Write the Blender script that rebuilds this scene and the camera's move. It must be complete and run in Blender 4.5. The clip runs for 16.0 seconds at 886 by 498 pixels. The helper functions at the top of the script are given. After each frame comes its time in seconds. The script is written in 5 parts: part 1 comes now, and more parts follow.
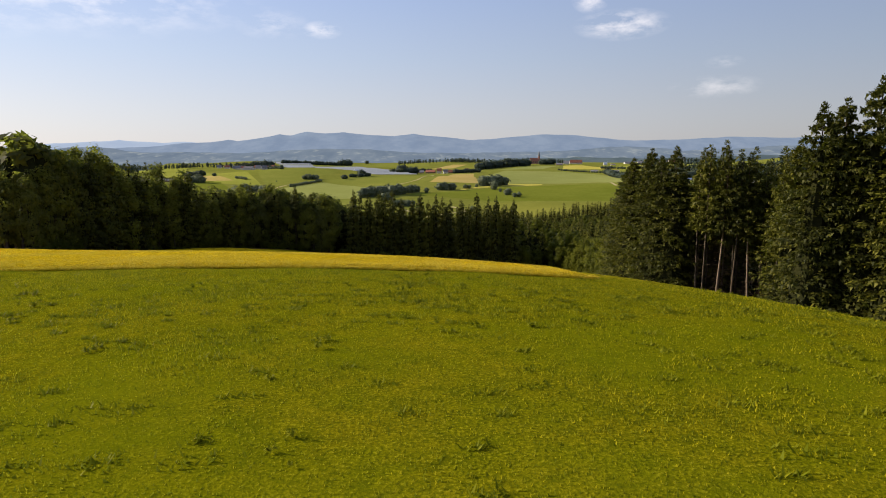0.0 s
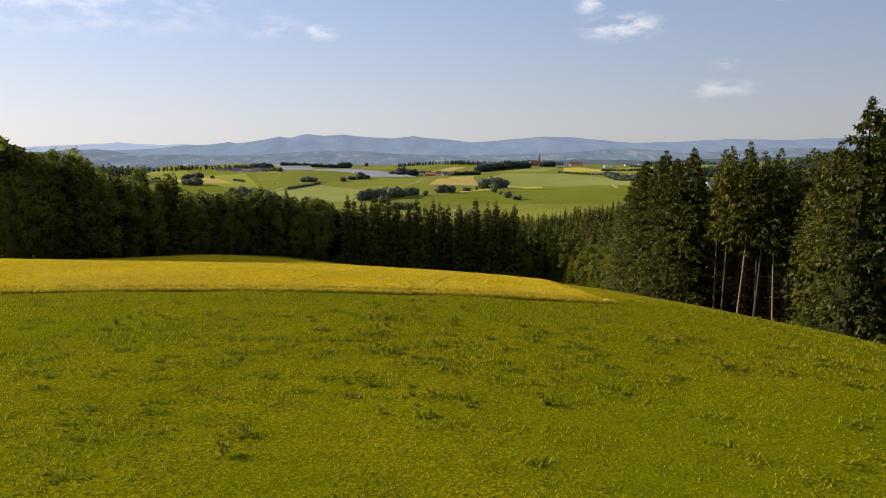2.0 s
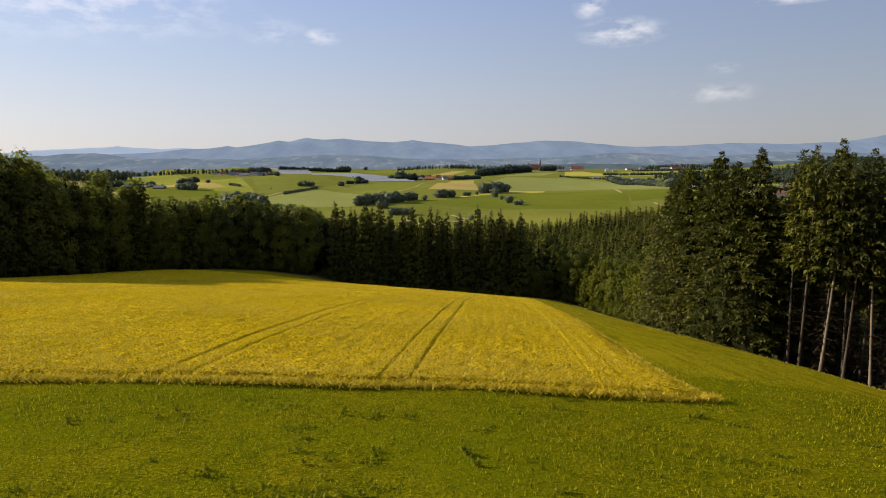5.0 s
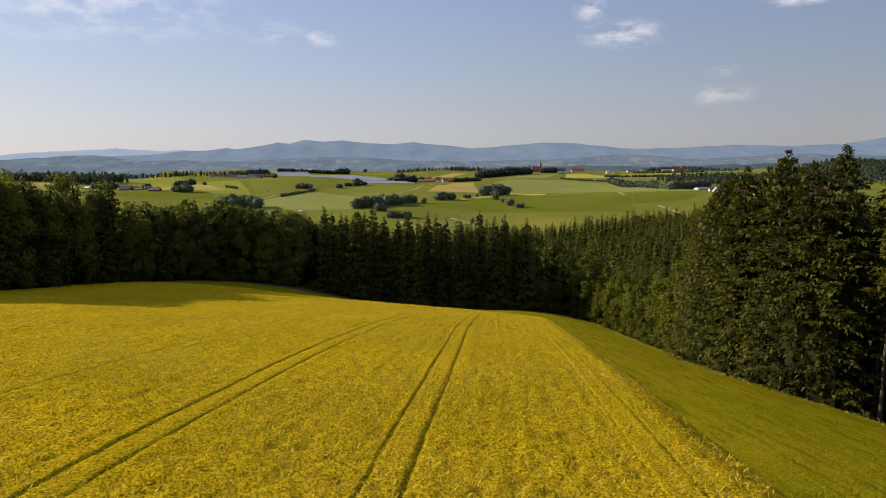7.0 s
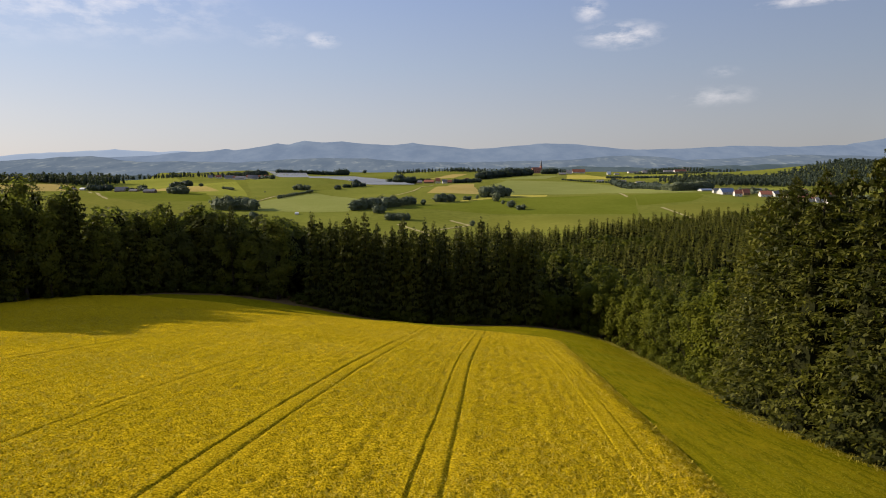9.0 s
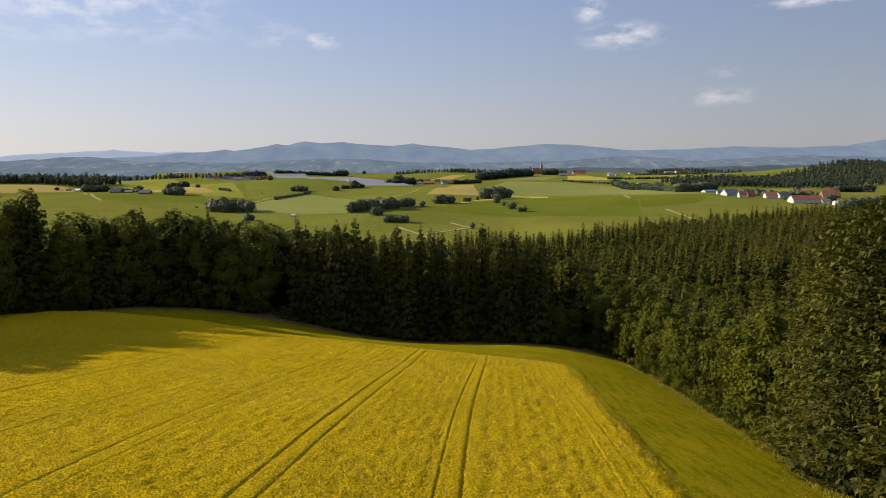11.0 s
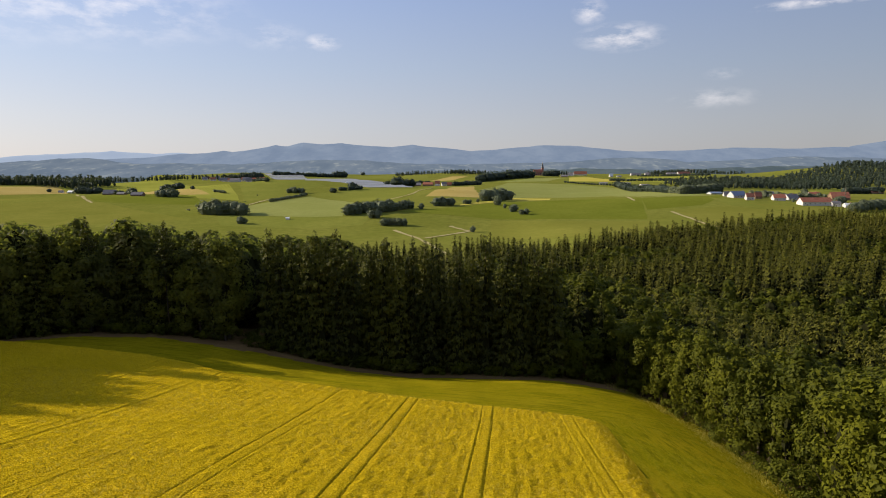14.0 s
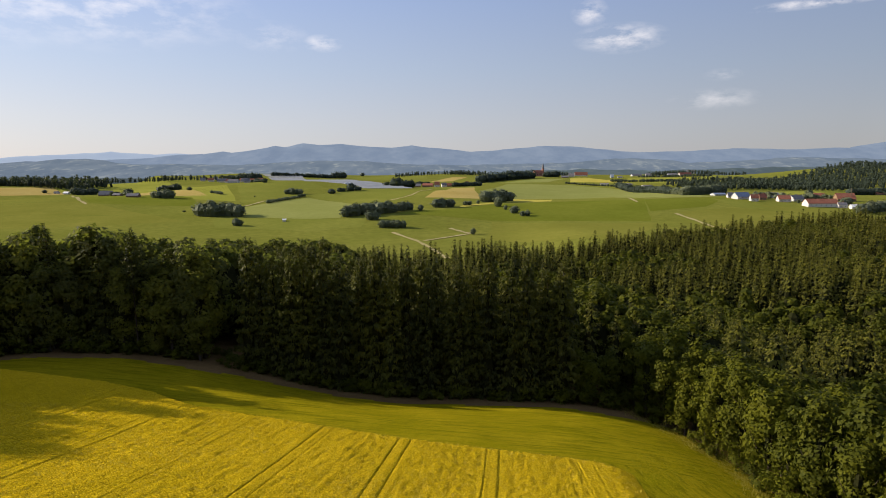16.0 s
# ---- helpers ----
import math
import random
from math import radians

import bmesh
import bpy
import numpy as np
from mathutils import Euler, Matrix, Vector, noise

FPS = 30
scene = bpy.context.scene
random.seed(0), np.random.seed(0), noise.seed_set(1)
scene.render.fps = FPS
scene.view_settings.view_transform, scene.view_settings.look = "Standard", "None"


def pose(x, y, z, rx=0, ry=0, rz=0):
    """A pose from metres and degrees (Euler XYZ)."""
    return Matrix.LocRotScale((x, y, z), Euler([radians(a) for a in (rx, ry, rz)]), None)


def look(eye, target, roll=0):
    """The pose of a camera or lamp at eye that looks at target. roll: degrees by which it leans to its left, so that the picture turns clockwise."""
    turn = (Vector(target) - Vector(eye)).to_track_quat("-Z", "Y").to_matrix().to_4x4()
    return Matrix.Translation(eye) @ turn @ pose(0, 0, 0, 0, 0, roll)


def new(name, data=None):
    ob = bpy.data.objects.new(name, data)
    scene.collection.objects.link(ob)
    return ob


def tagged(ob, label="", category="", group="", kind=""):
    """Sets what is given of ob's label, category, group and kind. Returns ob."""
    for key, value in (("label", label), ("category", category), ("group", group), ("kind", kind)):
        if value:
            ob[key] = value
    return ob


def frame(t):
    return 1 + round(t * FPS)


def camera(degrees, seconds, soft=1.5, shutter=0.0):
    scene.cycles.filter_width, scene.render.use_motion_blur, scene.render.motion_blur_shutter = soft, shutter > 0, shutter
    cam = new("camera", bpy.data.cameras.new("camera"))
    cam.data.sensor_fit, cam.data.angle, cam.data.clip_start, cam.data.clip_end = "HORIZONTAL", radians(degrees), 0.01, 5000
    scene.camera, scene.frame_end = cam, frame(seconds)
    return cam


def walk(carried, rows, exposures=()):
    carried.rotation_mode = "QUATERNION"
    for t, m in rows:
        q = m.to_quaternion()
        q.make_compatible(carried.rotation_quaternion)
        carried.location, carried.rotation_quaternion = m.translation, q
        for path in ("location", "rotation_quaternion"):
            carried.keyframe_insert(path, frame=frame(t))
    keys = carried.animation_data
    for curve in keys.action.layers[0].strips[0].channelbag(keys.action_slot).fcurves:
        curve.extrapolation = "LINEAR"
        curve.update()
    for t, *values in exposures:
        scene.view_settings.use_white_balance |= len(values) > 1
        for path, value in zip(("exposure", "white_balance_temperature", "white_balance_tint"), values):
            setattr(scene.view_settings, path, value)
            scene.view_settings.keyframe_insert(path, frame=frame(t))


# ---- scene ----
# camera: a drone that glides level over a meadow and a barley field
cam = camera(73.0, 16.0, 1.0)
PATH = [
    (0, pose(-0.11, -0.00, 80.01, 81.02, 0, 0)),
    (0.5, pose(0.23, 2.16, 80.01, 81.05, 0, 0)),
    (1, pose(0.49, 4.69, 80.04, 81.10, 0, 0)),
    (1.5, pose(0.71, 7.57, 80.07, 81.16, 0, 0)),
    (2, pose(0.88, 10.76, 80.09, 81.23, 0, 0)),
    (2.5, pose(1.02, 14.27, 80.09, 81.30, 0, 0)),
    (3, pose(1.13, 18.13, 80.08, 81.37, 0, 0)),
    (3.5, pose(1.23, 22.19, 80.04, 81.44, 0, 0)),
    (4, pose(1.32, 26.34, 79.99, 81.50, 0, 0)),
    (6.5, pose(1.81, 49.76, 79.74, 81.76, 0, 0)),
    (7, pose(1.93, 54.20, 79.72, 81.80, 0, 0)),
    (7.5, pose(2.06, 58.67, 79.72, 81.83, 0, 0)),
    (8, pose(2.20, 63.06, 79.75, 81.85, 0, 0)),
    (8.5, pose(2.35, 67.37, 79.79, 81.87, 0, 0)),
    (9, pose(2.50, 71.72, 79.85, 81.89, 0, 0)),
    (11.5, pose(3.34, 92.41, 80.22, 81.97, 0, 0)),
    (12, pose(3.50, 96.70, 80.26, 81.99, 0, 0)),
    (12.5, pose(3.66, 100.88, 80.28, 82.01, 0, 0)),
    (13, pose(3.80, 105.18, 80.28, 82.03, 0, 0)),
    (13.5, pose(3.94, 109.40, 80.26, 82.05, 0, 0)),
    (14, pose(4.07, 113.58, 80.22, 82.07, 0, 0)),
    (14.5, pose(4.18, 117.60, 80.17, 82.10, 0, 0)),
    (15, pose(4.29, 121.30, 80.15, 82.12, 0, 0)),
    (15.5, pose(4.39, 124.76, 80.17, 82.13, 0, 0)),
    (16, pose(4.48, 128.25, 80.28, 82.14, 0, 0)),
]
# the clip's own exposure drifts a little
walk(cam, PATH, [(0, 0.86), (4, 0.82), (6.5, 0.6), (9, 0.6), (12.5, 0.66), (16, 0.74)])

# ---- light settings ----
SUN_STRENGTH, SKY_STRENGTH, SKY_WASH = 5.0, 0.066, 0.8
# clouds: direction, half width, half height, thickness
CLOUDS = [
    ((0.270, 0.944, 0.193), 0.075, 0.024, 0.8), ((0.222, 0.947, 0.231), 0.03, 0.022, 0.8), ((-0.187, 0.964, 0.189), 0.034, 0.014, 0.75),
    ((-0.50, 0.83, 0.22), 0.26, 0.065, 0.55), ((-0.26, 0.945, 0.195), 0.06, 0.025, 0.35), ((0.402, 0.91, 0.099), 0.07, 0.018, 0.42),
    ((0.502, 0.837, 0.217), 0.10, 0.008, 0.9), ((0.409, 0.903, 0.133), 0.03, 0.010, 0.3), ((-0.60, 0.78, 0.18), 0.12, 0.035, 0.4), ((-0.42, 0.88, 0.245), 0.09, 0.02, 0.8),
]

# ---- world, sun ----
SUN_EL = radians(22.0)
SUN_DIR = Vector((-math.cos(SUN_EL) * 0.968, math.cos(SUN_EL) * 0.25, math.sin(SUN_EL)))
world = bpy.data.worlds.new("sky")
scene.world = world
world.use_nodes = True


class Nodes:
    """Short way to write node trees."""

    def __init__(self, tree):
        self.tree = tree

    def add(self, kind, settings=None, **inputs):
        n = self.tree.nodes.new(kind)
        for k, v in (settings or {}).items():
            setattr(n, k, v)
        for k, v in inputs.items():
            key = int(k[1:]) if k[0] == "i" and k[1:].isdigit() else k.replace("_", " ")
            if isinstance(v, bpy.types.NodeSocket):
                self.tree.links.new(v, n.inputs[key])
            else:
                n.inputs[key].default_value = v
        return n

    def math(self, op, a, b=0.0, clamp=False):
        return self.add("ShaderNodeMath", {"operation": op, "use_clamp": clamp}, i0=a, i1=b).outputs[0]

    def mix(self, fac, a, b, blend="MIX"):
        n = self.add("ShaderNodeMix", {"data_type": "RGBA", "blend_type": blend})
        for idx, v in ((0, fac), (6, a), (7, b)):
            if isinstance(v, bpy.types.NodeSocket):
                self.tree.links.new(v, n.inputs[idx])
            else:
                n.inputs[idx].default_value = v if idx == 0 else (*v[:3], 1.0)
        return n.outputs[2]

    def ramp(self, fac, stops):
        n = self.add("ShaderNodeValToRGB")
        r = n.color_ramp
        while len(r.elements) < len(stops):
            r.elements.new(0.5)
        for e, (at, col) in zip(r.elements, stops):
            e.position = at
            e.color = (*col, 1.0) if len(col) == 3 else col
        self.tree.links.new(fac, n.inputs[0])
        return n.outputs[0]

    def noise(self, vec, scale, detail=3.0, rough=0.55):
        return self.add("ShaderNodeTexNoise", None, Vector=vec, Scale=scale, Detail=detail, Roughness=rough).outputs[0]


wt = Nodes(world.node_tree)
world.node_tree.nodes.clear()
sky = wt.add("ShaderNodeTexSky", {"sky_type": "NISHITA", "sun_disc": False, "sun_elevation": SUN_EL,
                                  "sun_rotation": radians(-75.5), "altitude": 450.0,
                                  "air_density": 1.0, "dust_density": 1.6, "ozone_density": 2.0})
way = wt.add("ShaderNodeTexCoord").outputs["Generated"]
# a few thin fair-weather clouds: soft patches broken up by fine streaky noise
flat = wt.add("ShaderNodeMapping", None, Vector=way, Scale=(1.0, 1.0, 2.6)).outputs[0]
wisp = wt.noise(flat, 22.0, 8.0, 0.62)
cloud = None
for (cx, cy, cz), wide, high, thick in CLOUDS:
    off = wt.add("ShaderNodeVectorMath", {"operation": "SUBTRACT"}, i0=way, i1=(cx, cy, cz)).outputs[0]
    sized = wt.add("ShaderNodeVectorMath", {"operation": "MULTIPLY"}, i0=off, i1=(1 / wide, 1 / wide, 1 / high)).outputs[0]
    far_off = wt.add("ShaderNodeVectorMath", {"operation": "LENGTH"}, i0=sized).outputs[1]
    body = wt.math("MULTIPLY", wt.math("SUBTRACT", 1.0, far_off, True), thick)
    cloud = body if cloud is None else wt.math("MAXIMUM", cloud, body)
torn = wt.math("MULTIPLY", cloud, wt.ramp(wisp, [(0.42, (0, 0, 0)), (0.68, (1, 1, 1))]), True)
rise = wt.add("ShaderNodeSeparateXYZ", None, Vector=way).outputs[2]
toward = wt.add("ShaderNodeVectorMath", {"operation": "DOT_PRODUCT"}, i0=way, i1=tuple(SUN_DIR)).outputs[1]
veil = wt.add("ShaderNodeVectorMath", {"operation": "SCALE"}, i0=wt.ramp(rise, [(0.0, (0.66, 0.64, 0.655)), (0.07, (0.60, 0.615, 0.69)), (0.15, (0.495, 0.57, 0.73)), (0.26, (0.38, 0.485, 0.755)), (1.0, (0.44, 0.51, 0.75))]), Scale=wt.math("ADD", wt.math("MULTIPLY", wt.math("MAXIMUM", toward, -0.28), 4.4), 7.5)).outputs[0]
haze = wt.mix(SKY_WASH, sky.outputs[0], veil)
lit = wt.mix(torn, haze, (10.5, 9.9, 9.9))
bg = wt.add("ShaderNodeBackground", None, Color=lit, Strength=SKY_STRENGTH)
wt.tree.links.new(bg.outputs[0], wt.add("ShaderNodeOutputWorld").inputs[0])

sun = new("sun", bpy.data.lights.new("sun", "SUN"))
sun.data.energy, sun.data.angle, sun.data.color = SUN_STRENGTH, radians(0.6), (1.0, 0.87, 0.68)
sun.matrix_world = look(SUN_DIR * 500, (0, 0, 0))

# ---- materials ----
def material(name):
    m = bpy.data.materials.new(name)
    m.use_nodes = True
    m.node_tree.nodes.clear()
    return m, Nodes(m.node_tree)


def finish(m, nt, color, rough=0.8, bump=None, strength=0.3, distance=0.05, spec=0.3, metal=0.0, glow=None):
    b = nt.add("ShaderNodeBsdfPrincipled", None, Base_Color=color, Roughness=rough, Metallic=metal, Specular_IOR_Level=spec)
    if bump is not None:
        nt.tree.links.new(nt.add("ShaderNodeBump", None, Strength=strength, Distance=distance, Height=bump).outputs[0], b.inputs["Normal"])
    nt.tree.links.new(b.outputs[0], nt.add("ShaderNodeOutputMaterial").inputs[0])
    return m


def place(nt):
    return nt.add("ShaderNodeNewGeometry").outputs["Position"]


def own(nt):
    return nt.add("ShaderNodeTexCoord").outputs["Object"]


def two_tone(name, a, b, scale, fine, rough=0.85, strength=0.3, distance=0.05, third=None, spec=0.0):
    """A matt surface that varies between two colours at two sizes."""
    m, nt = material(name)
    pos = place(nt)
    big, small = nt.noise(pos, scale, 4.0), nt.noise(pos, fine, 6.0, 0.65)
    col = nt.mix(nt.ramp(big, [(0.35, (0, 0, 0)), (0.65, (1, 1, 1))]), a, b)
    col = nt.mix(nt.math("MULTIPLY", nt.ramp(small, [(0.35, (0, 0, 0)), (0.7, (1, 1, 1))]), 0.55), col, third or tuple(0.6 * c for c in a))
    return finish(m, nt, col, rough, small, strength, distance, spec)


def foliage(name, a, b, tree_size=0.12, through_leaf=0.35, per_leaf=0.5, sheen=0.04):
    """Leaves or needles: varied from tree to tree, in clumps and from leaf to leaf, and lit through."""
    m, nt = material(name)
    pos = place(nt)
    tree = nt.noise(pos, tree_size, 2.0)
    clump = nt.noise(pos, 1.1, 3.0)
    leaf = nt.add("ShaderNodeNewGeometry").outputs["Random Per Island"]
    own_tone = nt.add("ShaderNodeObjectInfo").outputs["Random"]
    f = nt.math("ADD", nt.math("MULTIPLY", tree, 0.5), nt.math("MULTIPLY", clump, 0.35))
    f = nt.math("ADD", f, nt.math("MULTIPLY", nt.math("SUBTRACT", leaf, 0.5), per_leaf))
    f = nt.math("ADD", f, nt.math("MULTIPLY", nt.math("SUBTRACT", own_tone, 0.5), 0.35), True)
    col = nt.ramp(f, [(0.15, a), (0.75, b)])
    d = nt.add("ShaderNodeBsdfPrincipled", None, Base_Color=col, Roughness=0.6, Specular_IOR_Level=sheen)
    t = nt.add("ShaderNodeBsdfTranslucent", None, Color=nt.mix(0.6, col, (0.16, 0.2, 0.015)))
    s = nt.add("ShaderNodeMixShader", None, i0=through_leaf, i1=d.outputs[0], i2=t.outputs[0])
    nt.tree.links.new(s.outputs[0], nt.add("ShaderNodeOutputMaterial").inputs[0])
    return m


def sward(nt, pos, a, b, dark, light, patch, clump, grain, stretch=(1.0, 1.0, 1.0), lines=0.55):
    """Grass seen from above: wide patches, tufts or mowing lines, and single blades."""
    drawn = nt.add("ShaderNodeMapping", None, Vector=pos, Scale=stretch).outputs[0]
    wide, tuft, fine = nt.noise(pos, patch, 4.0), nt.noise(drawn, clump, 4.0, 0.6), nt.noise(pos, grain, 4.0, 0.7)
    col = nt.mix(nt.ramp(wide, [(0.36, (0, 0, 0)), (0.64, (1, 1, 1))]), a, b)
    col = nt.mix(nt.math("MULTIPLY", nt.ramp(tuft, [(0.46, (0, 0, 0)), (0.66, (1, 1, 1))]), lines), col, dark)
    col = nt.mix(nt.math("MULTIPLY", nt.ramp(fine, [(0.40, (1, 1, 1)), (0.54, (0, 0, 0))]), 0.7), col, dark)
    col = nt.mix(nt.math("MULTIPLY", nt.ramp(fine, [(0.56, (0, 0, 0)), (0.68, (1, 1, 1))]), 0.7), col, light)
    return col, fine


LONG_GRASS = ((0.124, 0.121, 0.002), (0.162, 0.137, 0.003), (0.050, 0.058, 0.002), (0.29, 0.26, 0.014), 0.35, 1.1, 7.5)


def meadow():
    m, nt = material("meadow_grass")
    pos = place(nt)
    col, fine = sward(nt, pos, *LONG_GRASS)
    lush = nt.ramp(nt.noise(pos, 0.055, 3.0), [(0.47, (0, 0, 0)), (0.62, (1, 1, 1))])
    col = nt.mix(nt.math("MULTIPLY", lush, 0.55), col, (0.096, 0.108, 0.002))
    return finish(m, nt, col, 0.95, fine, 0.8, 0.10, 0.0)


def mown(name, a, b, stretch, y0, y1):
    """Mown grass with swath lines, merging into the long grass between y0 and y1."""
    m, nt = material(name)
    pos = place(nt)
    long_col, fine = sward(nt, pos, *LONG_GRASS)
    short_col, _ = sward(nt, pos, a, b, (0.105, 0.100, 0.003), (0.34, 0.28, 0.02), 0.11, 1.3, 5.5, stretch, 0.9)
    y = nt.add("ShaderNodeSeparateXYZ", None, Vector=pos).outputs[1]
    y = nt.math("ADD", y, nt.math("MULTIPLY", nt.math("SUBTRACT", nt.noise(pos, 0.12, 4.0), 0.5), 30.0))
    f = nt.math("DIVIDE", nt.math("SUBTRACT", y, y0), y1 - y0, True)
    return finish(m, nt, nt.mix(f, long_col, short_col), 0.95, fine, 0.8, 0.10, 0.0)


GRASS = meadow()
MOWN = mown("mown_grass", (0.190, 0.165, 0.004), (0.27, 0.200, 0.007), (1.0, 0.05, 1.0), 62.0, 88.0)
MOWN_FAR = mown("mown_grass_swaths", (0.205, 0.172, 0.004), (0.27, 0.21, 0.007), (0.05, 1.0, 1.0), 20.0, 40.0)
FARMLAND = two_tone("far_grassland", (0.145, 0.154, 0.026), (0.178, 0.18, 0.035), 0.01, 0.12, 0.95, 0.2, 0.3)
HAY = foliage("cut_hay", (0.19, 0.165, 0.004), (0.33, 0.26, 0.010), 0.1, 0.3, 0.6)
DRY_GRASS = foliage("dry_verge_grass", (0.20, 0.175, 0.02), (0.36, 0.29, 0.05), 0.1, 0.3, 0.6)
FOREST_FLOOR = two_tone("forest_floor", (0.13, 0.082, 0.034), (0.17, 0.112, 0.045), 0.2, 2.0, 0.95, 0.5, 0.2)
BLADES = foliage("grass_blades", (0.088, 0.092, 0.002), (0.335, 0.285, 0.006), 0.45, 0.4, 0.9)
WEED = foliage("weed_leaves", (0.105, 0.114, 0.003), (0.20, 0.19, 0.008), 0.3, 0.25, 0.6)
def barley_stand():
    """Ripening crop: clumps, rows, and the shade between ears put in as dark flecks."""
    m, nt = material("ripening_barley")
    pos = place(nt)
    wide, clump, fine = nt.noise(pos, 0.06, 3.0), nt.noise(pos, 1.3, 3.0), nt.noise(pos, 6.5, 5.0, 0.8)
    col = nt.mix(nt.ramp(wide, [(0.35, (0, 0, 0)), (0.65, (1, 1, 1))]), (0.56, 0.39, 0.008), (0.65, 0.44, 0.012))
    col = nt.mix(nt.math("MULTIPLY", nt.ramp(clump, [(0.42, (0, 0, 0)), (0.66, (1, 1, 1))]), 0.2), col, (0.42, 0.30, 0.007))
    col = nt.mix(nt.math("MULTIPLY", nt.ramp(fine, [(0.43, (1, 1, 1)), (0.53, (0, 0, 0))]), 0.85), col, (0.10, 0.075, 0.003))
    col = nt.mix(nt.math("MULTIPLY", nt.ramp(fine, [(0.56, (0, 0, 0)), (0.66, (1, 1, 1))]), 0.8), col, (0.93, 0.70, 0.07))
    return finish(m, nt, col, 0.9, fine, 1.0, 0.22, 0.0)


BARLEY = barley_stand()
EARS = foliage("barley_ears", (0.46, 0.32, 0.012), (0.92, 0.68, 0.10), 0.06, 0.45, 0.7)
SPRUCE = foliage("spruce_needles", (0.027, 0.030, 0.007), (0.096, 0.092, 0.009), 0.12, 0.15, 0.5, 0.1)
# broad leaves again, lightened in colour to lift the forest edge's shade
SHADE_LIFT_LEAF = foliage("grey_green_leaves", (0.085, 0.088, 0.032), (0.22, 0.21, 0.028), 0.12, 0.55, 0.4)
BEECH = foliage("broad_leaves", (0.036, 0.042, 0.006), (0.097, 0.099, 0.006), 0.12, 0.18, 0.4)
# near-black fill for crown cores: inner shade put in as colour
CROWN_SHADE = two_tone("inner_twigs", (0.016, 0.018, 0.007), (0.028, 0.028, 0.010), 0.6, 4.0, 0.95, 0.5, 0.1)
BARK = two_tone("spruce_bark", (0.065, 0.05, 0.035), (0.095, 0.075, 0.055), 0.8, 6.0, 0.9, 0.6, 0.04)
PALE_BARK = two_tone("pale_bark", (0.14, 0.105, 0.075), (0.21, 0.16, 0.115), 0.8, 6.0, 0.9, 0.6, 0.04)
DEAD_TWIG = two_tone("dead_twigs", (0.045, 0.033, 0.02), (0.075, 0.052, 0.032), 0.8, 6.0, 0.9, 0.3, 0.02)

# distance haze is put into these greyer, bluer leaf colours
HAZED_COPSE_LEAF = foliage("copse_leaves", (0.085, 0.102, 0.066), (0.15, 0.165, 0.095), 0.05, 0.2, 0.5)
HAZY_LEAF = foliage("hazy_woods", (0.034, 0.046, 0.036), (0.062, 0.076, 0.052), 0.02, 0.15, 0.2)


def crop(name, a, b):
    return two_tone(name, a, b, 0.012, 0.15, 0.95, 0.15, 0.3, tuple(0.82 * c for c in a))


# field colours, paled and given more blue to carry distance haze
FIELD_BRIGHT = crop("bright_meadow", (0.205, 0.215, 0.035), (0.245, 0.245, 0.045))
FIELD_MID = crop("green_field", (0.145, 0.157, 0.028), (0.18, 0.185, 0.036))
FIELD_DARK = crop("dark_green_field", (0.115, 0.132, 0.016), (0.145, 0.156, 0.022))
FIELD_OLIVE = crop("olive_field", (0.15, 0.152, 0.026), (0.18, 0.175, 0.034))
FIELD_PALE = crop("pale_grain", (0.19, 0.205, 0.055), (0.22, 0.23, 0.07))
FIELD_TAN = crop("ripe_grain", (0.33, 0.25, 0.075), (0.37, 0.29, 0.10))
FIELD_YELLOW = crop("yellow_strip", (0.36, 0.31, 0.055), (0.42, 0.36, 0.08))
TRACK_DIRT = crop("dry_track", (0.30, 0.26, 0.12), (0.36, 0.31, 0.16))
WHITE_WALL = two_tone("white_render", (0.60, 0.56, 0.51), (0.54, 0.51, 0.47), 0.3, 2.0, 0.9, 0.1, 0.02, (0.48, 0.45, 0.40))
GREY_WALL = two_tone("grey_render", (0.48, 0.47, 0.45), (0.55, 0.54, 0.52), 0.3, 2.0, 0.9, 0.1, 0.02)
WOOD_WALL = two_tone("brown_boards", (0.20, 0.13, 0.08), (0.27, 0.19, 0.12), 0.3, 2.0, 0.9, 0.2, 0.03)
# brick colour is lightened for the haze in front of the far church
BRICK_WALL = two_tone("red_brick", (0.36, 0.17, 0.13), (0.42, 0.21, 0.16), 0.2, 1.5, 0.9, 0.2, 0.03)
ROOF_RED = two_tone("red_tiles", (0.27, 0.105, 0.07), (0.35, 0.15, 0.10), 0.3, 2.0, 0.85, 0.3, 0.05)
ROOF_GREY = two_tone("grey_tiles", (0.16, 0.15, 0.16), (0.23, 0.22, 0.22), 0.3, 2.0, 0.8, 0.3, 0.05)
ROOF_BLUE = two_tone("blue_grey_sheet_roof", (0.13, 0.17, 0.25), (0.18, 0.22, 0.30), 0.3, 2.0, 0.5, 0.1, 0.03, None, 0.5)
ROOF_WHITE = two_tone("pale_sheet_roof", (0.72, 0.72, 0.72), (0.62, 0.63, 0.64), 0.3, 2.0, 0.5, 0.1, 0.03, None, 0.5)
DARK_GLASS = two_tone("window_glass", (0.03, 0.035, 0.045), (0.05, 0.055, 0.065), 0.5, 2.0, 0.15, 0.0, 0.01, None, 0.5)
PANEL = two_tone("solar_glass", (0.25, 0.265, 0.28), (0.30, 0.31, 0.32), 0.05, 0.8, 0.65, 0.05, 0.02, None, 0.2)
STEEL = two_tone("galvanised_steel", (0.45, 0.46, 0.47), (0.55, 0.56, 0.57), 0.5, 3.0, 0.45, 0.05, 0.01, None, 0.5)
